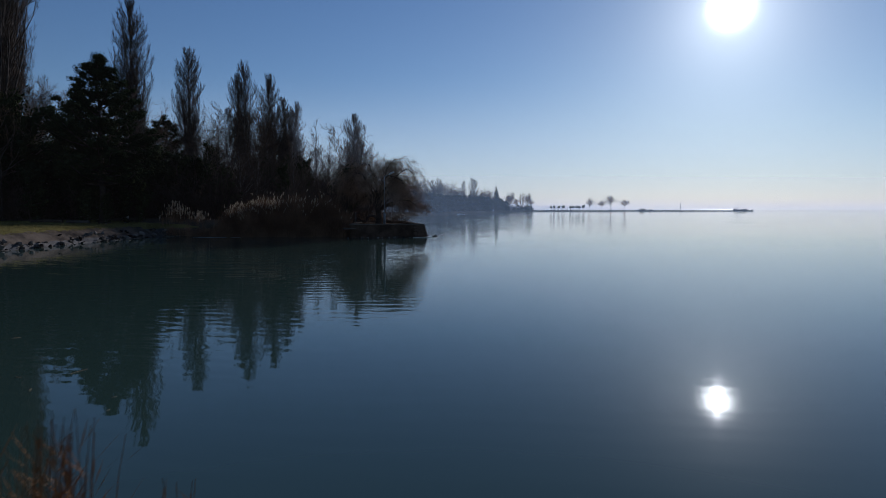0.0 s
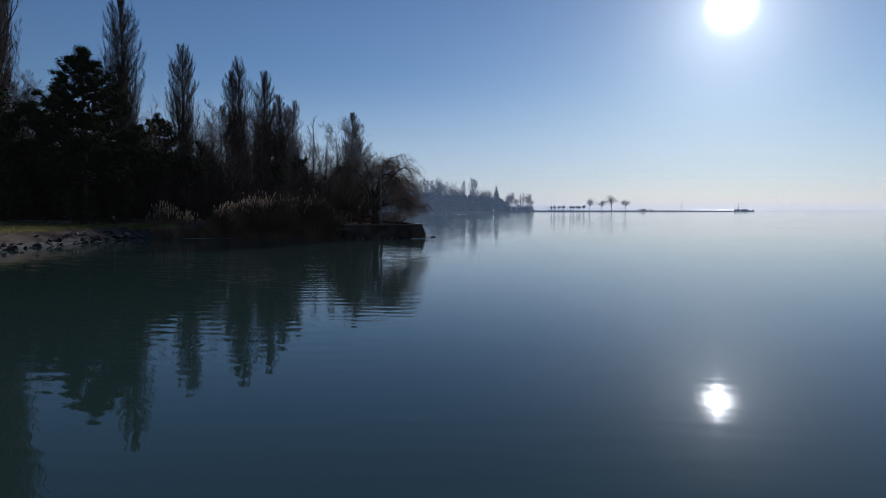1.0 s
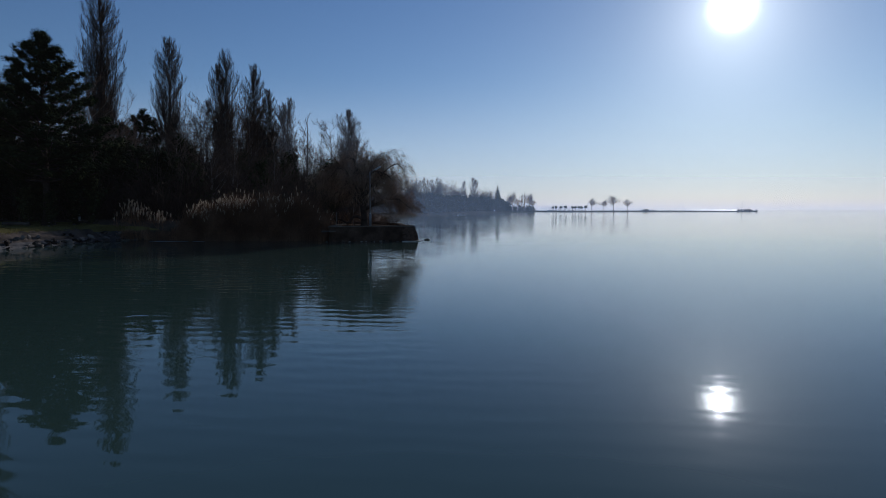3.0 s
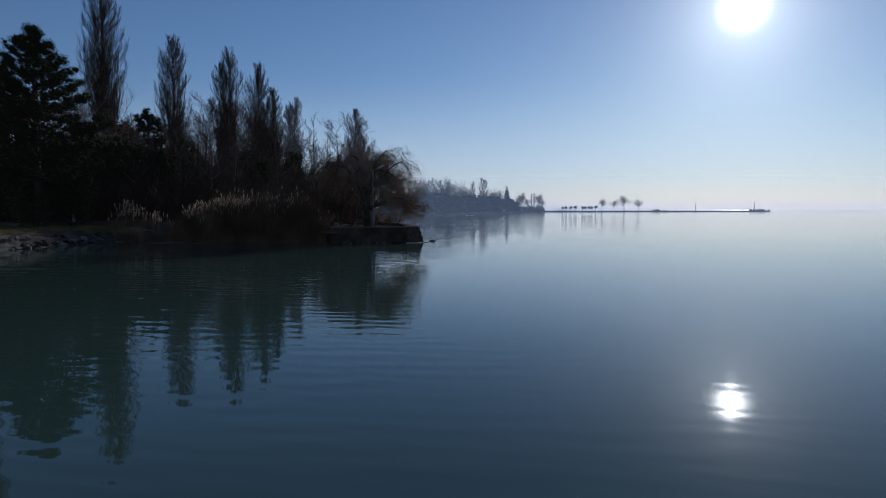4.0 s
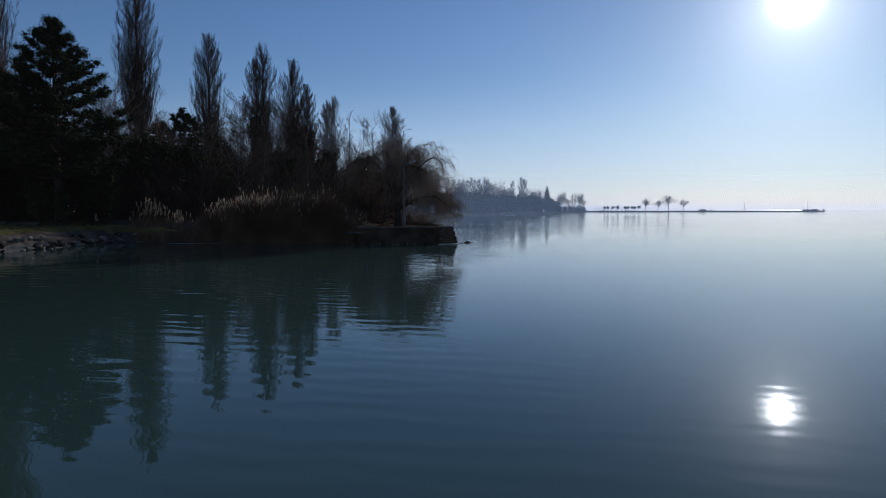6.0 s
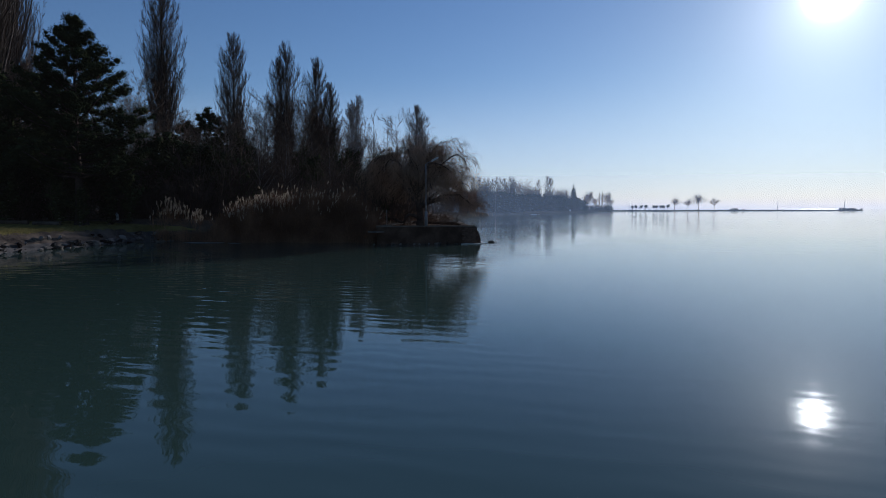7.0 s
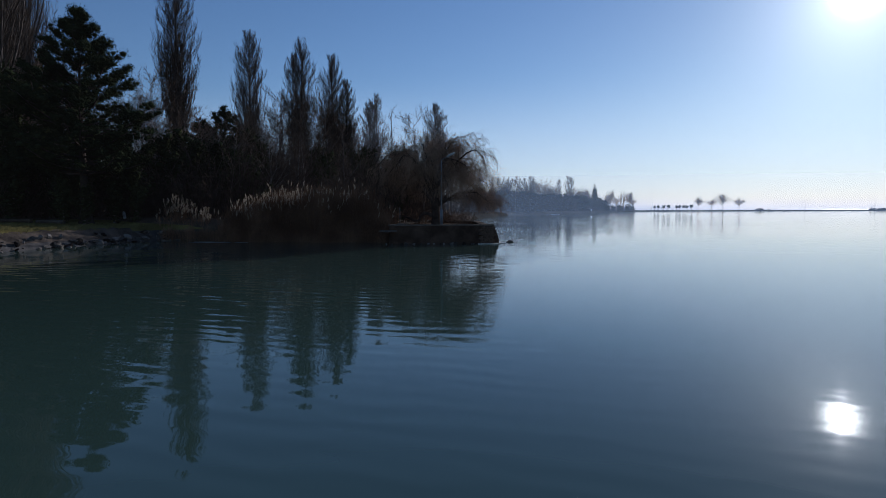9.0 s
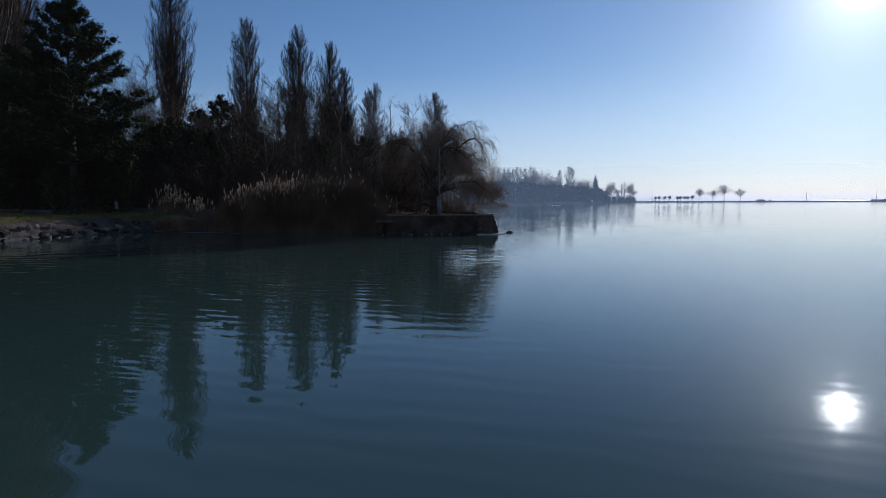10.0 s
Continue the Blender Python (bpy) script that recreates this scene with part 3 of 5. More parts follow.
def pine_meshes(seed, high=13.6, wide=4.4, whorls=12, lowest=0.2, tuft=0.32, blades=66):
    """A black pine: whorls of limbs that carry flat pads of dark needle tufts, with gaps between the layers."""
    rng = np.random.default_rng(seed)
    p0, r0 = trunk_line(rng, high * 0.97, 0.022 * high, wave=0.005, lean=0.008)
    lines, radii, tufts = [], [], [p0[0, -1] + np.array((0.22 * math.cos(k * 2.4), 0.22 * math.sin(k * 2.4), 0.32 - 0.2 * k)) for k in range(7)]
    for w in range(whorls):
        u = (w + 0.5) / whorls
        count = 7 if u < 0.75 else 5
        for k in range(count):
            h = high * (lowest + (0.95 - lowest) * (u + rng.uniform(-0.035, 0.035)))
            reach = wide * min(1.0, (1 - u) / 0.72) ** 0.88 * rng.uniform(0.72, 1.08) + 0.2
            a = 2 * np.pi * (k + 0.5 * (w % 2)) / count + rng.uniform(-0.35, 0.35)
            out = np.array([math.cos(a), math.sin(a), 0])
            rise = -0.06 + 0.62 * u + rng.uniform(-0.06, 0.1)
            q = np.linspace(0, 1, 7)
            x0 = np.array([np.interp(h, p0[0, :, 2], p0[0, :, 0]), np.interp(h, p0[0, :, 2], p0[0, :, 1]), h])
            line = x0 + np.outer(q, out) * reach + np.outer(q * rise + 0.22 * q ** 2.5, (0, 0, 1)) * reach + rng.normal(size=(7, 3)) * 0.04 * q[:, None]
            lines.append(line)
            radii.append(0.011 * high * (1 - 0.45 * u) * np.linspace(0.62, 0.14, 7))
            across = np.array([-out[1], out[0], 0])
            for _ in range(int(7 + 4.6 * reach)):
                t = rng.uniform(0.28, 1.0) ** 0.7
                at = np.array([np.interp(t, q, line[:, i]) for i in range(3)])
                tufts.append(at + across * rng.uniform(-0.34, 0.34) * reach * (1.1 - 0.5 * t) + (0, 0, rng.uniform(0.0, 0.28)))
    p1, r1 = np.array(lines), np.array(radii)
    tufts = np.array(tufts)
    g = Geo()
    size = tuft * (0.6 + 0.65 * rng.random(len(tufts)))
    clump_cores(rng, g, tufts, size * 0.52)
    leaf_cloud(rng, g, tufts, size, blades, 0.14, 0.8, 0.28)
    tr = Geo().tubes(p0, r0, 9).tubes(p1, r1, 5).mesh("pine_trunk", M_DARKBARK, True)
    return tr, g.mesh("pine_needles", M_NEEDLE)


def ivy_tree_meshes(seed, high=9.0, wide=2.6):
    """A tree trunk and lower limbs wrapped in evergreen ivy."""
    rng = np.random.default_rng(seed)
    p0, r0 = trunk_line(rng, high, 0.02 * high, wave=0.015)
    p1, r1 = grow(rng, p0, r0, 14, 0.15, 0.95, lambda t, i: wide * (1.1 - 0.6 * t), 50, n=5, thick=0.5, lift=0.4, wander=0.2, taper=0.3, least=0.03)
    g = Geo()
    c = np.concatenate([p0[0, 1:], p0[0, 1:] + rng.normal(size=(13, 3)) * 0.3, p1[:, 1], p1[:, 2], p1[:, 3], p1[:, 4]])
    leaf_cloud(rng, g, c, 0.75 + 0.5 * rng.random(len(c)), 34, 0.29, 0.9)
    clump_cores(rng, g, c, np.full(len(c), 0.38), 0.9)
    return Geo().tubes(p0, r0, 8).tubes(p1, r1, 5).mesh("ivy_trunk", M_BARK, True), g.mesh("ivy_leaves", M_IVY)


def plant(name, meshes, label, category, at, group="", parts=("trunk", "crown"), crown_label=""):
    ob = thing(name, label, category, group, at=at)
    for n, me in zip(parts, meshes):
        part(n, me, ob, crown_label if n == parts[-1] else "")
    return ob


# ---- the poplar row and other single trees ----
POP_A = poplar_meshes(11)
POP_B = poplar_meshes(12, wide=0.9, stems=270, fork=True)
POP_C = poplar_meshes(13, wide=0.95)
POP_D = poplar_meshes(14, wide=0.95, stems=310, clear=0.1)
for meshes, x, y, top, turn, girth, label in (
    (POP_D, -42.3, 58.0, 34.0, 20, 1.45, "very tall leafless poplar with dense steep branches behind the pine"),
    (POP_C, -42.3, 83.0, 30.6, 70, 1.16, "tall leafless Lombardy poplar, slender, steep grey-brown branches"),
    (POP_A, -42.7, 102.0, 29.0, 140, 1.18, "leafless Lombardy poplar with a pointed spindle crown"),
    (POP_B, -29.8, 91.0, 24.2, 0, 1.2, "leafless Lombardy poplar with a forked double top"),
    (POP_A, -27.9, 97.3, 23.8, 250, 1.13, "leafless Lombardy poplar close beside its neighbour"),
    (POP_C, -24.9, 94.6, 19.6, 190, 1.15, "lower leafless poplar with dense dark twigs"),
    (POP_B, -39.0, 158.0, 30.2, 75, 1.5, "leafless Lombardy poplar, broad and farther back"),
    (POP_C, -21.0, 142.5, 24.6, 110, 1.7, "leafless Lombardy poplar rising behind the willow"),
):
    base = ground_z(x, y) - 0.1
    k = (top - base) / 27.0
    plant("poplar", meshes, label, "poplar tree", spot(x, y, base, turn, k * girth, k), "poplars along the shore")

PINE = pine_meshes(21)
plant("pine", PINE, "large dark green black pine with layered needle crown", "pine tree", spot(-28.4, 51.0, 1.1, 30, 1.03, 1.03), parts=("trunk", "needles"))
PINE_S = pine_meshes(22, high=11.0, wide=3.6, whorls=9, lowest=0.2, tuft=0.32, blades=40)
plant("pine", PINE_S, "smaller dark evergreen pine among bare trees", "pine tree", spot(-46.8, 102, 1.6, 0, 1.48), parts=("trunk", "needles"))
plant("pine", PINE_S, "dark evergreen pine half hidden in the wood", "pine tree", spot(-49.5, 99, 1.6, 100, 1.28), parts=("trunk", "needles"))

WHITE_TREE = bare_meshes(31, 17, 0.85, limbs=14, second=8, third=7, bark=M_PALEBARK, lowest=0.4, angle=40)
plant("bare_tree", WHITE_TREE, "leafless pale-barked tree with an open crown", "bare tree", spot(-39.3, 104, 1.5, 0, 1.08))
SNAG = bare_meshes(32, 19, 0.42, limbs=9, second=5, third=4, lowest=0.45, angle=28, steep=0.6)
plant("bare_tree", SNAG, "thin leafless tree with few upright limbs", "bare tree", spot(-26.9, 127, 1.4, 0, 1.12))
plant("bare_tree", SNAG, "thin leafless tree with few upright limbs", "bare tree", spot(-23.6, 124, 1.4, 130, 0.92))

# ---- the wood behind ----
BARE = [bare_meshes(41 + k, 13, 0.9 + 0.1 * k, limbs=16, second=9, third=7) for k in range(4)]
SHRUB = [shrub_mesh(61 + k, 4.0, 2.6) for k in range(3)]
IVY = [ivy_tree_meshes(81 + k) for k in range(2)]
rng = random.Random(5)


def in_glade(x, y):
    """A thinner strip of the wood in front of the broad far poplar."""
    return 84 < y < 135 and abs(x + 0.283 * (y - 13.5)) < 2.6


def wood(count, x0, x1, y0, y1, low, high, kind):
    for _ in range(count):
        x, y = rng.uniform(x0, x1), rng.uniform(y0, y1)
        z, h, turn = ground_z(x, y) - 0.1, rng.uniform(low, high), rng.uniform(0, 360)
        if z < 0.7:
            continue
        if kind == "bare":
            tree = rng.choice(BARE)
            if in_glade(x, y):
                continue
            plant("bare_tree", tree, "leafless dark tree in the shore wood", "bare tree", spot(x, y, z, turn, h / 13), "trees of the shore wood")
        elif kind == "ivy":
            plant("ivy_tree", rng.choice(IVY), "tree trunk thickly wrapped in dark ivy", "tree", spot(x, y, z, turn, h / 9), "ivy trees", parts=("trunk", "ivy"))
        else:
            solid("shrub", rng.choice(SHRUB), "dense leafless brown shrub in the undergrowth", "shrub", "undergrowth shrubs", at=spot(x, y, z, turn, h / 4 * 1.15, h / 4))


wood(16, -64, -30, 60, 84, 9, 14, "bare")
wood(20, -58, -20, 84, 112, 11, 16, "bare")
wood(18, -48, -16, 112, 150, 12, 18, "bare")
wood(12, -34, -16, 62, 84, 7, 10.5, "bare")
wood(16, -52, -31, 55, 66, 3.5, 7, "shrub")
wood(22, -34, -11, 57, 70, 3.5, 6.5, "shrub")
wood(22, -44, -15, 70, 92, 5, 8.5, "shrub")
wood(12, -40, -15, 92, 125, 6, 10, "shrub")
wood(9, -50, -30, 56, 72, 5, 8, "ivy")
wood(8, -36, -16, 64, 90, 4, 6.5, "ivy")
wood(22, -50, -11, 150, 200, 8, 14, "bare")
wood(16, -40, -11, 150, 200, 4, 8, "shrub")
wood(8, -34, -5, 200, 222, 7, 11, "bare")
wood(10, -36, -26, 84, 104, 13, 16.5, "bare")
for k, (x, y, h) in enumerate(((-41.0, 61.0, 13), (-39.2, 62.5, 13.5), (-42.8, 62.0, 13.8), (-37.6, 63.5, 12.5), (-44.6, 61.0, 14), (-45, 66, 13), (-47.5, 70, 14), (-50, 74, 15), (-43.5, 64, 11.5), (-53, 77, 15), (-41.5, 62, 10), (-39, 74, 13), (-41.5, 77, 14), (-44, 80, 14.5), (-36.5, 71.5, 11.5), (-40, 70, 12))):
    plant("bare_tree", BARE[k % 4], "leafless dark tree in the shore wood", "bare tree", spot(x, y, 1.4, k * 77, h / 13), "trees of the shore wood")
for k, (x, y, h) in enumerate(((-23, 165, 8), (-26, 175, 8), (-29, 190, 9), (-31, 205, 9), (-34, 215, 9), (-20, 152, 7.5))):
    solid("shrub", SHRUB[k % 3], "tall dense leafless shrub at the head of the bay", "shrub", "undergrowth shrubs", at=spot(x, y, 1.2, k * 71, h / 2.6, h / 4))
wood(12, -85, -50, 84, 125, 6, 9, "shrub")
wood(9, -50, -37, 49, 62, 9, 14, "bare")
wood(8, -48, -35, 50, 60, 4, 7, "shrub")
wood(5, -46, -36, 52, 60, 7, 10, "ivy")
wood(14, -42, -17, 74, 104, 6, 9, "ivy")
wood(22, -42, -17, 76, 108, 6, 9, "shrub")
for k, (x, y, h) in enumerate(((-26.5, 122, 13.5), (-24.0, 126, 12.5), (-21.5, 121, 11.5), (-27.8, 128, 14), (-19.0, 118, 10.5))):
    plant("bare_tree", BARE[k % 4], "leafless dark tree in the shore wood", "bare tree", spot(x, y, 1.4, k * 53, h / 13), "trees of the shore wood")
base = ground_z(-47, 66) - 0.1
plant("poplar", POP_A, "very tall leafless poplar with dense steep branches at the wood's edge", "poplar tree", spot(-47, 66, base, 200, 1.3, 1.2), "poplars along the shore")
for x, y, k in ((-31.5, 56.0, 1.0), (-29.0, 57.0, 0.9), (-33.5, 54.5, 1.05), (-26.5, 58.0, 0.9), (-35.5, 52.5, 1.0), (-24.0, 57.5, 0.85), (-37.5, 50.5, 1.0)):
    solid("shrub", SHRUB[int(-x) % 3], "dense leafless brown shrub behind the pine", "shrub", "undergrowth shrubs", at=spot(x, y, 1.1, x * 40, k * 1.1, k))
plant("ivy_tree", IVY[1], "tree trunk wrapped in dark ivy beside the pine", "tree", spot(-31.6, 53.0, 1.1, 90, 0.4, 0.55), "ivy trees", parts=("trunk", "ivy"))
plant("ivy_tree", IVY[0], "tree trunk wrapped in pale-edged ivy beside the grass", "tree", spot(-26.6, 53.5, 1.1, 40, 0.42, 0.5), "ivy trees", parts=("trunk", "ivy"))
for k, (x, y, w, h) in enumerate(((-39.5, 54.5, 0.8, 0.75), (-36.5, 56.0, 0.75, 0.7), (-34.0, 57.5, 0.8, 0.8), (-31.0, 58.0, 0.8, 0.75), (-28.0, 59.0, 0.8, 0.7), (-25.0, 60.5, 0.8, 0.65), (-22.0, 61.0, 0.75, 0.55), (-29.9, 52.6, 0.5, 0.36), (-27.4, 52.4, 0.45, 0.32), (-34.2, 51.4, 0.55, 0.45), (-29.2, 50.0, 0.34, 0.3), (-27.8, 50.1, 0.3, 0.26), (-27.5, 62, 0.9, 0.72), (-24.6, 64, 0.9, 0.65), (-29.8, 64, 1.0, 0.8))):
    plant("ivy_tree", IVY[k % 2], "dark evergreen-clad tree in the shade of the pine", "tree", spot(x, y, 1.1, k * 67, w, h), "ivy trees", parts=("trunk", "ivy"))
for k, (x, y, w, h) in enumerate(((-36.5, 54.0, 0.9, 1.0), (-38.5, 55.0, 1.0, 1.2), (-34.6, 55.0, 0.9, 1.05), (-42.5, 57.5, 1.0, 1.25), (-40.5, 56.5, 1.0, 1.15), (-44.5, 59.0, 1.0, 1.2), (-33.0, 56.0, 0.9, 0.95), (-47.5, 57.0, 1.0, 1.1))):
    plant("ivy_tree", IVY[k % 2], "tall dark evergreen-clad tree behind the pine", "tree", spot(x, y, 1.1, k * 101, w, h), "ivy trees", parts=("trunk", "ivy"))
solid("shrub", SHRUB[0], "dense dark rounded shrub beside the willow", "shrub", "undergrowth shrubs", at=spot(-9.6, 59.0, 0.8, 0, 1.5, 1.35))
solid("shrub", SHRUB[1], "dense dark rounded shrub beside the willow", "shrub", "undergrowth shrubs", at=spot(-11.5, 58.0, 0.8, 70, 1.35, 1.25))
for x, y, k in ((-9.4, 62.2, 1.4), (-12.5, 68, 1.2), (-14.5, 72, 1.5), (-13.0, 76, 1.4), (-16, 80, 1.8), (-12.8, 63.5, 1.3)):
    solid("shrub", SHRUB[2], "dense leafless brown shrub behind the quay", "shrub", "undergrowth shrubs", at=spot(x, y, 0.7, x * 50, k, k))
plant("ivy_tree", IVY[1], "dark evergreen-clad tree behind the willow", "tree", spot(-9.5, 58.8, 0.9, 10, 0.72, 0.58), "ivy trees", parts=("trunk", "ivy"))

# ---- quay ----
QUAY = [(-7.75, 50.45), (-1.66, 51.94), (-2.3, 53.6), (-3.5, 61.5), (-7.0, 66.5), (-8.6, 66.0)]


def inset(outline, d):
    n, out = len(outline), []
    for i in range(n):
        a, b, c = (Vector(outline[(i + k) % n]) for k in (-1, 0, 1))
        n1, n2 = ((b - a).normalized(), (c - b).normalized())
        m1, m2 = Vector((-n1.y, n1.x)), Vector((-n2.y, n2.x))
        m = (m1 + m2) / max(0.35, 1 + m1.dot(m2))
        out.append(tuple(b + m * d))
    return out


quay = thing("quay", "low weathered concrete and stone quay with an earth-filled top", "quay")
part("fill", Geo().prism(inset(QUAY, 0.34), -0.8, 0.93).mesh("fill", M_EARTH), quay, "dark earth and litter on the quay")
n = len(QUAY)
for i in range(n):
    a, b = Vector((*QUAY[i], 0)), Vector((*QUAY[(i + 1) % n], 0))
    ia, ib = Vector((*inset(QUAY, 0.34)[i], 0)), Vector((*inset(QUAY, 0.34)[(i + 1) % n], 0))
    part("wall", Geo().prism([(a.x, a.y), (b.x, b.y), (ib.x, ib.y), (ia.x, ia.y)], -0.8, 1.07).mesh("quay_wall", M_CONC), quay)
    oa, ob_ = Vector((*inset(QUAY, -0.05)[i], 0)), Vector((*inset(QUAY, -0.05)[(i + 1) % n], 0))
    ja, jb = Vector((*inset(QUAY, 0.40)[i], 0)), Vector((*inset(QUAY, 0.40)[(i + 1) % n], 0))
    length = (b - a).length
    count = max(1, round(length / 1.25))
    for k in range(count):
        u0, u1 = k / count + 0.006 / length * 1.5, (k + 1) / count - 0.006 / length * 1.5
        p = [oa.lerp(ob_, u0), oa.lerp(ob_, u1), ja.lerp(jb, u1), ja.lerp(jb, u0)]
        lift = 0.006 * math.sin(k * 2.7 + i)
        part("coping_slab", Geo().prism([(q.x, q.y) for q in p], 1.07, 1.15 + lift).mesh("coping_slab", M_CAP), quay)
# sloping stone facing at the outer corner, stone by stone
rng = random.Random(9)


def stone_mesh(seed, w, d, h):
    r = np.random.default_rng(seed)
    bm = bmesh.new()
    bmesh.ops.create_cube(bm, size=1.0)
    bmesh.ops.bevel(bm, geom=bm.edges[:], offset=0.16, segments=1, affect="EDGES")
    for v in bm.verts:
        v.co += Vector(r.normal(size=3) * 0.09)
        v.co = Vector((v.co.x * w, v.co.y * d, v.co.z * h))
    me = bpy.data.meshes.new("stone")
    bm.to_mesh(me)
    bm.free()
    me.materials.append(M_STONE)
    return me


STONES = [stone_mesh(k, 0.17 + 0.035 * k, 0.26, 0.13 + 0.02 * ((k * 2) % 5)) for k in range(5)]
facing = [((-2.5, 51.73), (-1.66, 51.94)), ((-1.66, 51.94), (-2.3, 53.6)), ((-2.3, 53.6), (-2.75, 56.6))]
for (ax, ay), (bx, by) in facing:
    a, b = Vector((ax, ay, 0)), Vector((bx, by, 0))
    out = Vector((b.y - a.y, a.x - b.x, 0)).normalized()
    foot_ = [a + out * 0.28, b + out * 0.28]
    v = [tuple(q_ + Vector((0, 0, z_))) for q_, z_ in ((a, -0.5), (b, -0.5), (foot_[1], -0.5), (foot_[0], -0.5), (a, 1.0), (b, 1.0), (foot_[1], 0.05), (foot_[0], 0.05))]
    part("backing", Geo().add(v, [(0, 1, 2, 3), (4, 7, 6, 5), (3, 2, 6, 7), (0, 4, 5, 1), (0, 3, 7, 4), (1, 5, 6, 2)]).mesh("backing", M_STONE), quay)
    along = max(2, round((b - a).length / 0.19))
    for row in range(8):
        for k in range(along + (row == 0)):
            u = (k + 0.5 + 0.3 * (row % 2)) / (along + 0.5)
            c = a.lerp(b, u) + out * (0.03 + 0.033 * (7 - row) + rng.uniform(-0.02, 0.02)) + Vector((0, 0, 0.02 + 0.133 * row + rng.uniform(-0.015, 0.015)))
            ob = part("stone", rng.choice(STONES), quay)
            ob.matrix_basis = Matrix.Translation(c) @ Euler((rng.uniform(-0.25, 0.25), rng.uniform(-0.15, 0.15), math.atan2(b.y - a.y, b.x - a.x) + rng.uniform(-0.2, 0.2))).to_matrix().to_4x4() @ Matrix.Diagonal((rng.uniform(0.85, 1.15), 1, rng.uniform(0.85, 1.1), 1))
g = Geo().prism([(-2.5, 51.05), (-1.42, 51.2), (-0.9, 51.95), (-1.5, 53.7), (-2.3, 53.6), (-1.8, 52.1)], -0.5, 0.035)
part("footing", g.mesh("footing", M_FOOT), quay, "pale wet footing ledge just above the water")

landing = part("landing_slab", Geo().box(-0.5, 0.5, -0.5, 0.5, -0.04, 0.04).mesh("landing_slab", M_CAP), quay, "thin pale concrete landing slab")
landing.matrix_basis = pose(-7.72, 50.15, 0.78, 0, 0, 14)

# ---- lamp post, poles ----
post = thing("lamp_post", "grey steel lamp post with an angled arm on the quay", "lamp post", at=spot(-5.25, 54.5, 0.93))
part("base_sleeve", Geo().tubes([[(0, 0, 0), (0, 0, 1.05), (0, 0, 1.12)]], [[0.105, 0.105, 0.06]], 12, True).mesh("sleeve", M_POST, True), post, "thicker pale grey base sleeve")
part("pole", Geo().tubes([[(0, 0, 1.0), (0, 0, 2.6), (0, 0, 4.35)]], [[0.05, 0.046, 0.04]], 10, True).mesh("pole", M_POST, True), post)
part("arm", Geo().tubes([[(0, 0, 4.2), (0.03, -0.02, 4.36), (0.24, -0.05, 4.47), (0.46, -0.08, 4.57)]], [[0.03, 0.028, 0.026, 0.025]], 8, True).mesh("arm", M_POST, True), post)
lamp = Geo().tubes([[(0.38, -0.07, 4.53), (0.44, -0.075, 4.56), (0.71, -0.11, 4.70), (0.85, -0.13, 4.77), (0.89, -0.135, 4.785)]], [[0.026, 0.06, 0.07, 0.05, 0.02]], 8, True)
head = part("lamp_head", lamp.mesh("lamp_head", M_LAMPGLASS, True), post, "pale elongated lamp head")
part("bracket", Geo().tubes([[(0, 0, 4.02), (-0.22, 0, 4.0)]], [[0.018, 0.018]], 6, True).mesh("bracket", M_POST), post)

for x, y, z, high, r, label in ((-7.5, 52.2, 0.9, 1.25, 0.022, "thin pale pole at the quay's inner end"), (-7.1, 58.0, 0.9, 1.8, 0.022, "thin pale pole standing behind the willow limb")):
    g = Geo().tubes([[(0, 0, 0), (0.01, 0, high * 0.5), (0.0, 0.01, high)]], [[r, r, r]], 8, True)
    solid("pole", g.mesh("pole", M_PALEBARK, True), label, "pole", at=spot(x, y, z))

# ---- willow ----


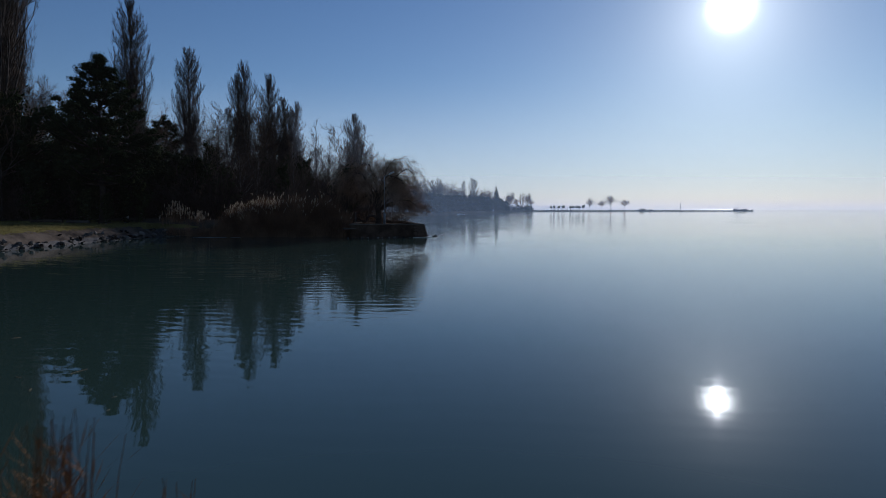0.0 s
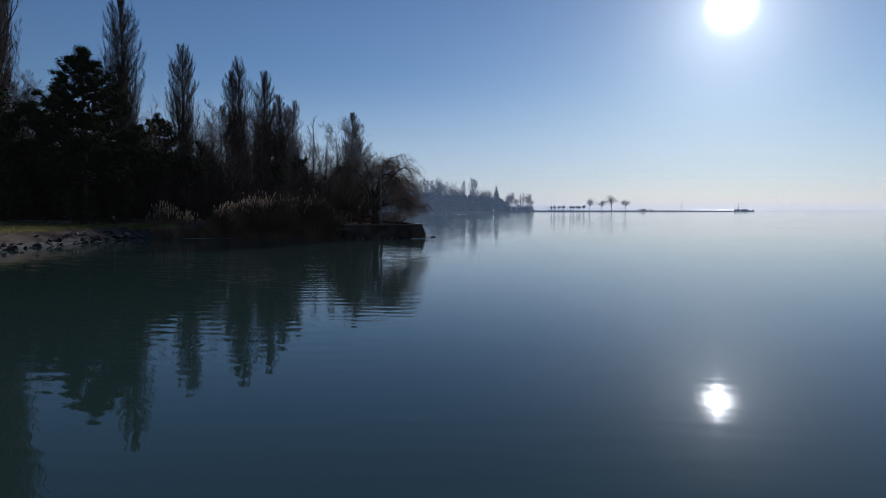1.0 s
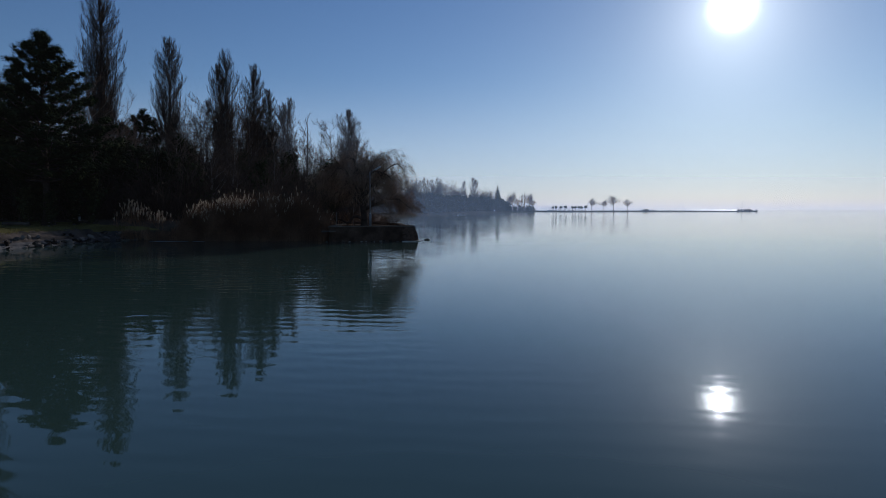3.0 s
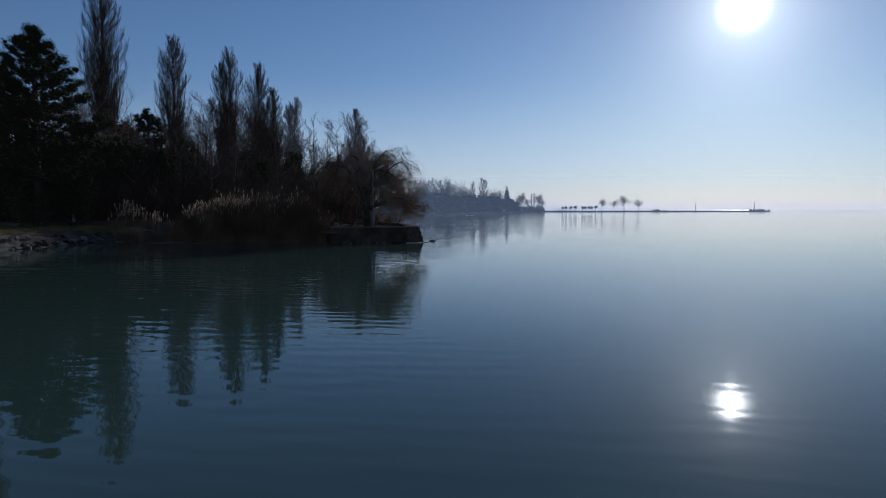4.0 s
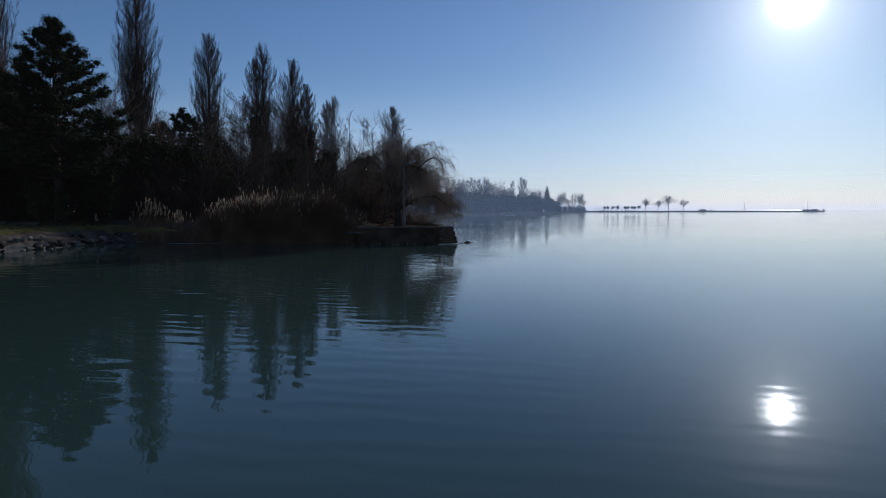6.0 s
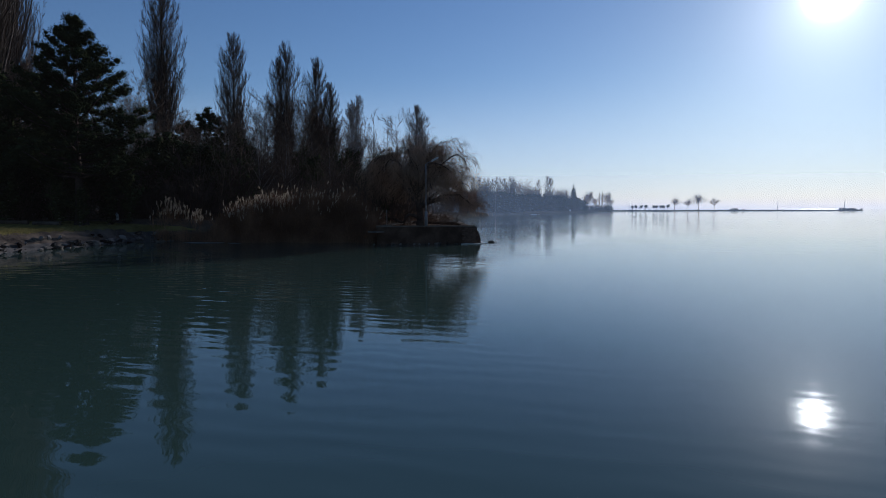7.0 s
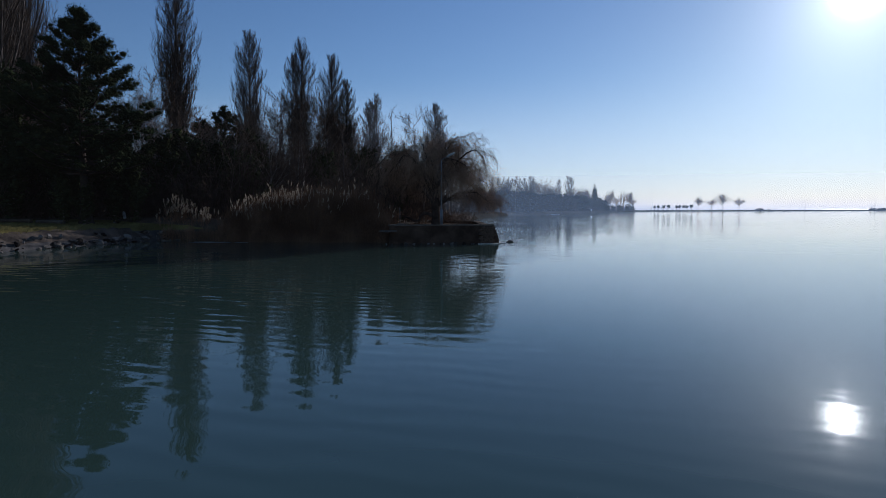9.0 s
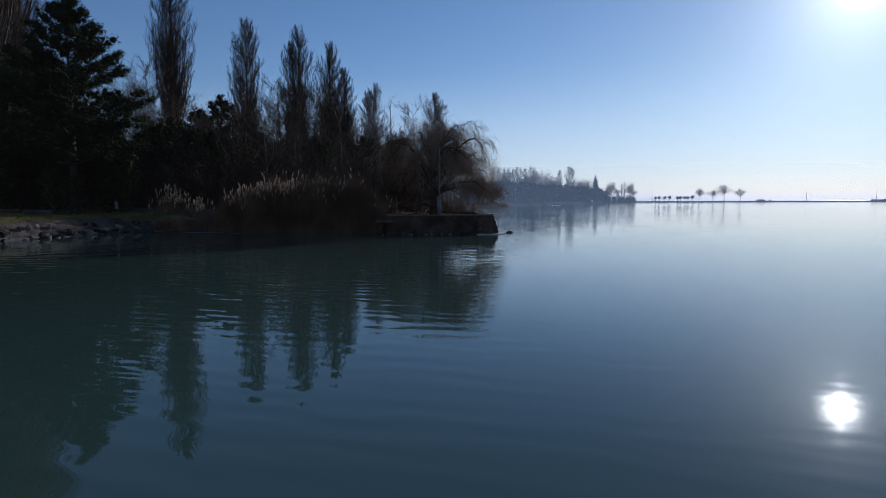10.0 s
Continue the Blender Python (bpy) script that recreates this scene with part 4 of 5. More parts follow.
def willow():
    rng = np.random.default_rng(71)
    ob = thing("willow", "old leafless weeping willow with brown hanging twigs on the quay", "willow tree", at=spot(-6.0, 56.6, 0.88, 0, 0.9, 0.9))
    trunk = np.array([[(0, 0, -0.1), (0.02, 0, 0.5), (0, 0.03, 1.1), (-0.05, 0.05, 1.7), (0.0, 0.05, 2.3), (0.1, 0, 2.9)]])
    tr = np.array([[0.44, 0.33, 0.30, 0.33, 0.28, 0.2]])
    limbs = [
        [(0.05, 0, 1.9), (0.7, 0, 2.9), (1.2, -0.1, 4.0), (1.7, -0.2, 5.0), (2.4, -0.2, 5.6), (3.1, -0.1, 5.75), (3.7, 0, 5.3)],
        [(0.05, 0, 2.6), (0.3, 0.1, 3.6), (0.6, 0.2, 4.6), (0.9, 0.3, 5.6), (1.2, 0.3, 6.4), (1.6, 0.3, 6.7), (2.0, 0.3, 6.5)],
        [(0.0, 0, 2.7), (-0.2, -0.2, 3.8), (-0.5, -0.3, 5.0), (-0.7, -0.3, 5.7), (-1.0, -0.3, 6.2), (-1.5, -0.4, 6.3), (-2.0, -0.4, 5.7)],
        [(-0.1, 0, 2.0), (-0.8, 0.1, 3.0), (-1.6, 0.2, 4.1), (-2.4, 0.2, 5.0), (-3.2, 0.1, 5.5), (-3.9, 0, 5.4), (-4.5, 0, 4.7)],
        [(0.1, 0, 1.6), (0.9, -0.2, 2.1), (1.7, -0.5, 2.5), (2.5, -0.6, 2.7), (3.2, -0.6, 2.6), (3.8, -0.6, 2.2), (4.3, -0.6, 1.7)],
        [(0.1, 0.1, 1.7), (0.8, 0.7, 2.4), (1.5, 1.4, 3.1), (2.3, 2.0, 3.5), (3.0, 2.4, 3.6), (3.6, 2.7, 3.3), (4.0, 2.9, 2.7)],
        [(-0.1, 0.1, 1.8), (-0.9, 0.6, 2.5), (-1.7, 1.2, 3.2), (-2.5, 1.6, 3.7), (-3.3, 1.8, 3.7), (-4.0, 1.9, 3.2), (-4.5, 2.0, 2.5)],
        [(0, 0.1, 2.5), (0.1, 0.8, 3.8), (0.1, 1.4, 5.0), (0.3, 1.9, 6.0), (0.5, 2.2, 6.6), (0.7, 2.5, 6.5), (0.8, 2.8, 5.9)],
        [(0.1, 0.2, 1.6), (0.9, 0.5, 2.1), (1.7, 0.9, 2.5), (2.5, 1.1, 2.7), (3.2, 1.2, 2.6), (3.8, 1.2, 2.2), (4.2, 1.2, 1.7)],
        [(0.1, -0.1, 1.5), (0.7, -0.2, 1.9), (1.3, 0.3, 2.2), (1.9, 0.8, 2.4), (2.4, 1.2, 2.3), (2.9, 1.6, 2.0), (3.3, 1.9, 1.6)],
        [(0, -0.1, 2.4), (0.2, -0.7, 3.4), (0.6, -1.2, 4.3), (1.2, -1.5, 4.9), (1.8, -1.6, 5.0), (2.4, -1.6, 4.6), (2.8, -1.6, 3.9)],
        [(0, -0.1, 2.3), (-0.4, -0.7, 3.3), (-0.9, -1.2, 4.3), (-1.5, -1.5, 5.0), (-2.2, -1.6, 5.2), (-2.8, -1.6, 4.7), (-3.2, -1.6, 3.9)],
    ]
    for k in range(9):
        a = k * 2.4 + 0.3
        far_, high_ = rng.uniform(2.2, 4.3), rng.uniform(3.0, 6.6)
        out = np.array([math.cos(a), math.sin(a) * 0.8, 0])
        start = np.array([0, 0, rng.uniform(1.6, 2.7)])
        limbs.append([tuple(start + out * far_ * u + np.array([0, 0, (high_ - start[2]) * math.sin(min(1.0, u * 1.25) * math.pi / 2) - 1.2 * max(0.0, u - 0.75) * 4 * 0.5])) for u in np.linspace(0, 1, 7)])
    part("trunk", Geo().tubes(trunk, tr, 10).mesh("willow_trunk", M_DARKBARK, True), ob)
    # the low limb that loops down and up beside the trunk
    loop = np.array([[(-0.15, 0, 0.75), (-0.5, -0.1, 0.95), (-0.85, -0.2, 1.02), (-1.15, -0.2, 0.8), (-1.25, -0.2, 0.45), (-1.6, -0.2, 0.4), (-2.0, -0.2, 0.62), (-2.5, -0.2, 0.8)]])
    part("limb", Geo().tubes(loop, [[0.15, 0.13, 0.13, 0.12, 0.10, 0.08, 0.06, 0.03]], 8).mesh("willow_limb", M_DARKBARK, True), ob, "low looping limb close to the ground")
    g, fork = Geo(), Geo()
    for line in limbs:
        pl = np.array([line]) + rng.normal(size=(1, 7, 3)) * 0.08
        rl = np.array([[0.105]]) * np.linspace(1, 0.2, 7)
        p2, r2 = grow(rng, pl, rl, 15, 0.2, 1.0, lambda t, i: 1.7 - 0.6 * t, 48, n=6, thick=0.33, lift=0.25, droop=0.6, wander=0.26, taper=0.3, least=0.012)
        p3, r3 = grow(rng, p2, r2, 8, 0.15, 1.0, lambda t, i: np.full(len(t), 0.75), 45, n=4, thick=0.5, lift=0.1, droop=1.0, wander=0.24, taper=0.4, least=0.0092)
        p4, r4 = grow(rng, p3, r3, 4, 0.2, 1.0, lambda t, i: np.full(len(t), 0.85), 35, n=3, thick=0.6, lift=0.0, droop=2.2, wander=0.2, taper=0.5, least=0.0075)
        part("limb", Geo().tubes(pl, rl, 7).mesh("willow_limb", M_DARKBARK, True), ob)
        fork.tubes(p2, r2, 4)
        # the space round the trunk stays open under the crown
        for pk, rk in ((p3, r3), (p4, r4)):
            keep = pk[:, :, 2].min(1) > np.where(pk[:, -1, 0] > 2.2, 0.85, 1.75)
            g.tubes(pk[keep], rk[keep], 3)
    tagged(part("branchwork", fork.mesh("willow_branchwork", M_DARKBARK, True), ob, "dark arching side branches"), kind="stuff")
    tagged(part("twig_curtain", g.mesh("willow_twigs", M_WILLOW), ob, "fine brown hanging twigs"), kind="stuff")


willow()
SHOOTS = shrub_mesh(66, 2.0, 1.5, stems=26, twigs=7, mat=M_TWIG)
for x, y, w, h in ((-4.7, 60.6, 1.0, 0.62), (-5.6, 61.8, 1.1, 0.85), (-4.3, 58.6, 0.8, 0.45), (-7.4, 59.6, 1.1, 0.9), (-7.0, 62.6, 1.2, 1.0)):
    solid("willow_shoot", SHOOTS, "low brown willow shoot bush on the quay", "shrub", "shoots on the quay", at=spot(x, y, 0.93, x * 70, w, h))

# ---- reeds ----


def reed_bed(name, label, seed, spots, high, plume_share=0.5, plume_size=1.0, thick=0.006, leaf=1.0, mat=None):
    rng = np.random.default_rng(seed)
    m = len(spots)
    ob = thing(name, label, "reeds", kind="stuff")
    h = high(spots) * (0.72 + 0.36 * rng.random(m))
    lean = rng.normal(size=(m, 2)) * (0.13 if m > 1000 else 0.065) + (0.03, -0.01)
    s = np.array([0, 0.4, 0.75, 1.0])
    p = np.zeros((m, 4, 3))
    p[:, :, :2] = spots[:, None] + lean[:, None] * (s ** 2)[None, :, None] * h[:, None, None]
    p[:, :, 2] = -0.3 + s[None] * (h[:, None] + 0.3)
    part("stems", Geo().tubes(p, np.full(m, thick)[:, None] * np.array([1.2, 1.1, 0.9, 0.6]), 3).mesh("reed_stems", mat or M_REED), ob)
    g = Geo()
    for _ in range(5):
        k = rng.random(m) * 0.62 + 0.22
        at = p[:, 0] + (p[:, -1] - p[:, 0]) * k[:, None]
        a = rng.random(m) * 2 * np.pi
        way = unit(np.stack([np.cos(a), np.sin(a), 0.7 + rng.random(m)], 1))
        g.blades(at, way, leaf * (0.3 + 0.35 * rng.random(m)), np.full(m, 0.022 * leaf), unit(np.cross(way, (0, 0, 1.0))))
    part("leaves", g.mesh("reed_leaves", mat or M_REED), ob)
    g = Geo()
    pick = rng.random(m) < (plume_share(spots) if callable(plume_share) else plume_share)
    top, way = p[pick, -1], unit(p[pick, -1] - p[pick, -2])
    c = len(top)
    for _ in range(16):
        d = unit(way + rng.normal(size=(c, 3)) * 0.2 + (0.14, 0, 0))
        g.blades(top - way * (plume_size * 0.2 * rng.random(c))[:, None], d, plume_size * (0.09 + 0.09 * rng.random(c)), plume_size * (0.018 + 0.016 * rng.random(c)), unit(np.cross(d, rng.normal(size=(c, 3)))))
    if c:
        part("plumes", g.mesh("reed_plumes", M_PLUME), ob, "pale feathery seed plumes")
    return ob


rng = np.random.default_rng(91)
u, v = rng.random(8200), rng.random(8200)
bed = np.stack([-19.2 + 11.0 * u, 51.2 + 3.4 * v + 0.35 * np.sin(u * 17)], 1)


def bed_height(q):
    return np.interp(q[:, 0], [-19.3, -18.3, -16.5, -13, -10.5, -9, -8.1], [1.6, 2.4, 3.05, 3.35, 3.3, 2.7, 1.9]) * np.interp(q[:, 1], [50.8, 51.6, 54.6], [0.80, 0.93, 1.05]) * (1 + 0.10 * np.sin(q[:, 0] * 2.3) + 0.06 * np.sin(q[:, 0] * 6.1 + q[:, 1]))


reed_bed("reed_bed", "dense stand of dry brown reeds in the shallows", 92, bed, bed_height, lambda q: np.interp(q[:, 0], [-18.8, -18.0, -14.6, -13.6, -11, -8], [0.02, 0.11, 0.11, 0.035, 0.02, 0.01]), 1.15, 0.0048)
u, v = rng.random(190), rng.random(190)
bed = np.stack([-24.8 + 3.9 * u ** 1.25, 53.0 + 1.9 * v], 1)
reed_bed("reed_bed", "small stand of dry reeds with large pale feathery plumes", 93, bed, lambda q: np.interp(q[:, 0], [-24.8, -24.3, -23.6, -22.6, -20.9], [2.1, 2.75, 2.8, 2.1, 1.95]), 0.5, 1.4)
u, v = rng.random(850), rng.random(850)
bed = np.stack([-25.0 + 6.2 * u, 52.4 + 1.3 * v + 0.25 * np.sin(u * 21)], 1)
reed_bed("reed_bed", "low broken brown reeds on the bank's foot", 96, bed, lambda q: np.interp(q[:, 0], [-25, -24.4, -22.8, -20.5, -18.8], [0.45, 0.9, 0.8, 0.7, 1.1]) * (1 + 0.15 * np.sin(q[:, 0] * 5)), 0.0, 0.7, 0.005, 0.7)
u, v = rng.random(1700), rng.random(1700)
bed = np.stack([-13.5 + 6.3 * u, 68 + 9 * v], 1)
reed_bed("reed_bed", "strip of dry brown reeds along the bay behind the quay", 95, bed, lambda q: np.interp(q[:, 0], [-13.5, -9, -7], [2.6, 2.0, 1.2]), 0.04)
spots = np.concatenate([rng.normal(size=(60, 2)) * (0.11, 0.2) + (-2.52, 4.95), rng.normal(size=(8, 2)) * (0.05, 0.1) + (-1.72, 4.95), [(-2.32, 4.9)]])
reed_bed("reed_clump", "loose clump of wet orange-brown reeds standing in the water", 94, spots, lambda q: np.where(q[:, 0] > -1.95, 0.78, np.where(np.abs(q[:, 0] + 2.32) < 0.001, 1.28, 1.12)), 0.0, 0.4, 0.0038, 0.5, M_WETREED)

# thin ice and floating litter at the foot of the reeds
for x, y, w, d, turn in ((-19.6, 50.9, 1.5, 0.5, 4), (-17.3, 50.7, 0.6, 0.2, -6)):
    r_ = np.random.default_rng(int(-x * 10))
    ring = [(w * math.cos(a_) * r_.uniform(0.7, 1.0), d * math.sin(a_) * r_.uniform(0.6, 1.0)) for a_ in np.linspace(0, 2 * math.pi, 15)[:-1]]
    solid("ice_sheet", Geo().prism(ring, -0.006, 0.006).mesh("ice_sheet", M_ICE), "thin pale ice sheet floating before the reeds", "ice", "ice along the reeds", at=spot(x, y, 0.004, turn))

# broken reed stalks adrift near the clump
for k, (x, y, length) in enumerate(((-8.1, 12.4, 0.16), (-5.5, 10.1, 0.28), (-5.6, 9.2, 0.13), (-6.2, 9.8, 0.1), (-4.3, 8.9, 0.06), (-4.1, 8.4, 0.05))):
    g = Geo().tubes([[(-length / 2, 0, 0.0), (0, 0.006, 0.004), (length / 2, 0.0, 0.002)]], [[0.004, 0.005, 0.003]], 5, True)
    solid("reed_stalk", g.mesh("reed_stalk", M_PLUME), "short broken pale reed stalk adrift on the water", "reed stalk", "drifting stalks", at=spot(x, y, 0.002, 23 + k * 47))

# ---- bank: boulders, grass, marker, blocks ----


def boulder_mesh(seed):
    r = np.random.default_rng(seed)
    bm = bmesh.new()
    bmesh.ops.create_icosphere(bm, subdivisions=2, radius=0.5)
    cut = unit(r.normal(size=(9, 3)))
    for v in bm.verts:
        q = np.array(v.co)
        for c in cut:
            over = q @ c - 0.2
            if over > 0:
                q = q - c * over * 0.97
        q = q * (1 + 0.02 * r.normal())
        v.co = Vector(q)
    me = bpy.data.meshes.new("boulder")
    bm.to_mesh(me)
    bm.free()
    me.materials.append(M_ROCK)
    return me


BOULDERS = [boulder_mesh(101 + k) for k in range(7)]
rng = random.Random(17)
for k in range(290):
    y = 27 + 26.5 * (k + rng.uniform(-0.4, 0.4)) / 225 if k < 225 else rng.uniform(47, 53.4)
    high_row = rng.random() < 0.16
    o = rng.uniform(0.3, 0.8) if high_row else rng.uniform(-0.3, 0.3)
    x = float(shore(y)) - o
    size = (rng.uniform(0.14, 0.34) if rng.random() < 0.62 else rng.uniform(0.42, 0.85)) * (0.8 + 0.3 * math.sin(y * 3.1) * math.sin(y * 1.3)) * (0.8 if high_row else 1.0) * (1.0 if k < 225 else 0.62)
    m = Matrix.LocRotScale((x, y, float(land_height(o)) + 0.27 * size), Euler((rng.uniform(-0.4, 0.4), rng.uniform(-0.4, 0.4), rng.uniform(0, 6.3))), (size * rng.uniform(0.9, 1.6), size, size * rng.uniform(0.55, 0.95)))
    solid("boulder", rng.choice(BOULDERS), "grey angular boulder at the foot of the bank", "boulder", "boulders along the waterline", at=m)

for k in range(16):
    u = (k + rng.uniform(0.1, 0.9)) / 16
    size = rng.uniform(0.12, 0.3)
    m = Matrix.LocRotScale((-8.0 + 6.0 * u, 50.15 + 1.35 * u + rng.uniform(-0.05, 0.1), 0.02), Euler((rng.uniform(-0.4, 0.4), rng.uniform(-0.4, 0.4), rng.uniform(0, 6.3))), (size * rng.uniform(1.0, 1.7), size, size * rng.uniform(0.5, 0.8)))
    solid("boulder", rng.choice(BOULDERS), "small dark wet stone at the foot of the quay", "boulder", "stones at the quay's foot", at=m)

rng = np.random.default_rng(111)
m = 14000
y, o = 24 + 29.4 * rng.random(m), 1.15 + 10 * rng.random(m) ** 1.4
x = shore(y) - o
a = rng.random(m) * 2 * np.pi
way = unit(np.stack([np.cos(a) * 0.5, np.sin(a) * 0.5, np.ones(m)], 1))
g = Geo().blades(np.stack([x, y, land_height(o) - 0.02], 1), way, 0.06 + 0.12 * rng.random(m), np.full(m, 0.02), unit(np.cross(way, (0.3, 0.2, 1.0))))
solid("grass", g.mesh("grass", M_BLADE), "short tufted winter grass on the bank top", "grass", kind="stuff")

bm = bmesh.new()
bmesh.ops.create_cube(bm, size=1.0)
for v_ in bm.verts:
    v_.co = Vector((v_.co.x * (0.2 if v_.co.z < 0 else 0.15), v_.co.y * 0.16, v_.co.z * 0.62 + 0.27))
bmesh.ops.bevel(bm, geom=bm.edges[:], offset=0.03, segments=2, affect="EDGES")
me = bpy.data.meshes.new("marker_stone")
bm.to_mesh(me)
bm.free()
me.materials.append(M_WHITE)
solid("marker_stone", me, "small pale marker stone leaning on the grass", "marker stone", at=pose(-28.4, 54.7, ground_z(-28.4, 54.7), 0, -7, 20))
for x, y, w, mat, label in ((-29.7, 49.5, 1.7, M_WOODGREY, "low pale timber beam lying on the grass"), (-31.9, 48.9, 2.4, M_EARTH, "low dark timber beam lying on the grass")):
    g = Geo().tubes([[(-w / 2, 0, 0.12), (-w * 0.2, 0.02, 0.13), (w * 0.25, 0, 0.12), (w / 2, -0.02, 0.12)]], [[0.15, 0.16, 0.155, 0.14]], 7, True)
    solid("timber_beam", g.mesh("timber_beam", mat), label, "timber", at=pose(x, y, ground_z(x, y), 0, 0, 12))
log = Geo().tubes([[(-0.3, 0, -0.1), (-0.1, 0.02, 0.06), (0.1, 0, 0.1), (0.3, 0, 0.03), (0.42, 0, -0.06)]], [[0.1, 0.13, 0.14, 0.12, 0.06]], 8, True)
log_ob = thing("driftwood", "dark half-sunken log with a thin stick by the quay", "driftwood", at=spot(-0.75, 53.2, 0.01, 12, 0.6))
part("log", log.mesh("log", M_BARK, True), log_ob)
part("stick", Geo().tubes([[(0.3, 0, 0.0), (0.6, 0, 0.1), (0.95, 0.02, 0.24), (1.05, 0.02, 0.27)]], [[0.014, 0.013, 0.012, 0.03]], 5, True).mesh("stick", M_BARK), log_ob)

# ---- far shore ----
EYE_X, EYE_Y = 1.0, 12.2


def far(deg, y):
    """A place on the far shore: bearing in degrees right of ahead, and its distance ahead."""
    return EYE_X + (y - EYE_Y) * math.tan(radians(deg)), y


FARPOP = [poplar_meshes(121 + k, 20, 1.45, stems=100, clear=0.2, twigs=4, fat=1.9) for k in range(2)]
FARBARE = [round_meshes(131 + k, 11, fat=1.5) for k in range(3)]
rng = random.Random(23)
for deg, y, top, girth in ((-4.3, 265, 14.9, 0.8), (-3.7, 268, 14.3, 0.9), (-3.2, 265, 14.6, 0.75), (-2.85, 270, 14.9, 0.8), (-2.5, 264, 13.7, 0.9), (-2.1, 270, 15.1, 0.75), (-1.75, 266, 14.6, 0.8), (-1.35, 270, 14.2, 0.9), (-0.75, 268, 15.4, 0.9), (-0.45, 269, 14.8, 0.8), (1.85, 330, 16.4, 0.9), (2.75, 330, 18.2, 0.95), (3.05, 332, 17.4, 0.95), (5.15, 395, 16.8, 0.8), (7.5, 455, 13.5, 0.55), (7.75, 455, 14.5, 0.5)):
    x, y = far(deg, y)
    k = top / 20
    plant("poplar", rng.choice(FARPOP), "far leafless poplar above the opposite wood", "poplar tree", spot(x, y, 1.0, rng.uniform(0, 360), k * girth * 1.18, k), "far poplars")
for deg, y, top in ((0.35, 300, 15.6), (1.1, 315, 13.5), (1.45, 318, 12.5), (3.7, 345, 13.0), (-1.0, 280, 12.5), (-3.0, 262, 12.0), (4.3, 372, 13.2), (6.6, 440, 13), (6.3, 430, 10), (8.25, 470, 13), (8.5, 468, 9), (7.1, 445, 9.5)):
    x, y = far(deg, y)
    plant("bare_tree", rng.choice(FARBARE), "far leafless round-crowned tree on the opposite shore", "bare tree", spot(x, y, 1.0, rng.uniform(0, 360), top / 11), "far bare trees")


def far_bush_mesh(seed):
    r = np.random.default_rng(seed)
    g_ = Geo()
    c = unit(r.normal(size=(32, 3))) * (r.random(32) ** 0.4)[:, None] * (2.5, 2.5, 2.0) + (0, 0, 3.1)
    c, radii = np.concatenate([c, c * (1, 1, 0.35)]), np.concatenate([0.55 + 0.4 * r.random(32), np.full(32, 0.85)])
    clump_cores(r, g_, c, radii * 0.48, 0.9)
    leaf_cloud(r, g_, c, radii * 1.05, 11, 0.29, 0.9)
    return g_.mesh("far_bush", M_FARWOOD)


FARBUSH = [far_bush_mesh(141 + k) for k in range(4)]
for k in range(120):
    deg = -6.5 + 12.6 * k / 119 + rng.uniform(-0.1, 0.1)
    line = np.interp(deg, [-6.5, -4, -1, 0, 2, 4, 6, 7], [226, 224, 226, 240, 284, 328, 392, 422])
    y = float(line) + rng.choice((4, 9, 15, 22))
    x, y = far(deg, y)
    top = float(np.interp(deg, [-6.5, -2.5, -0.5, 1.5, 4, 5.5, 6.5], [9.4, 9.4, 8.8, 9.2, 10.6, 10.2, 4.5])) * 1.1 * rng.uniform(0.8, 1.04)
    solid("far_tree", rng.choice(FARBUSH), "dark dense tree of the opposite shore wood", "tree", "trees of the opposite wood", at=spot(x, y, 0.3, rng.uniform(0, 360), top / 6.2 * rng.uniform(0.8, 1.15), top / 6.2))
for k in range(26):
    deg = 5.2 + 3.4 * k / 25
    x, y = far(deg, float(np.interp(deg, [5, 8.6], [410, 480])) + rng.uniform(0, 8))
    solid("far_tree", rng.choice(FARBUSH), "low dark bush on the opposite shore", "bush", "bushes of the opposite shore", at=spot(x, y, 0.2, rng.uniform(0, 360), rng.uniform(0.6, 1.1), rng.uniform(0.6, 1.25)))
x, y = far(5.15, 393)
plant("pine", PINE_S, "far dark conifer standing above the opposite wood", "pine tree", spot(x, y, 0.3, 0, 0.8, 1.35), parts=("trunk", "needles"))


def cabin(w, d, h):
    ob = thing("cabin", "tiny white lakeside cabin under the far trees", "cabin", "far cabins")
    part("wall", Geo().box(-w / 2, w / 2, -d / 2, d / 2, 0, h).mesh("cabin_wall", M_WHITE), ob)
    v = [(-w * 0.6, -d * 0.6, h), (w * 0.6, -d * 0.6, h), (w * 0.6, d * 0.6, h), (-w * 0.6, d * 0.6, h), (-w * 0.6, 0, h * 1.5), (w * 0.6, 0, h * 1.5)]
    part("roof", Geo().add(v, [(0, 1, 5, 4), (2, 3, 4, 5)]).add(v, [(0, 4, 3), (1, 2, 5)]).add(v, [(0, 3, 2, 1)]).mesh("cabin_roof", M_WOODGREY), ob)
    return ob


first = cabin(1.3, 1.2, 0.9)
first.matrix_basis = spot(*far(3.15, 322), 0.9)
for deg, y, s in ((4.75, 358, 1.2), (0.1, 268, 0.5), (0.6, 272, 0.45), (-0.9, 262, 0.5), (-2.2, 258, 0.45)):
    copy_thing(first, spot(*far(deg, y), 0.9, 10) @ Matrix.Diagonal((s, s, s, 1)))
# low pale bar lying off the far shore
g = Geo().tubes([[(-11, 238, -0.05), (-6, 239, 0.02), (0, 240, 0.03), (5, 240.5, 0.02), (9, 242, -0.05)]], [[0.1, 0.16, 0.16, 0.16, 0.1]], 6)
solid("floating_boom", g.mesh("floating_boom", M_WHITE), "thin pale floating boom on the far water", "boom")

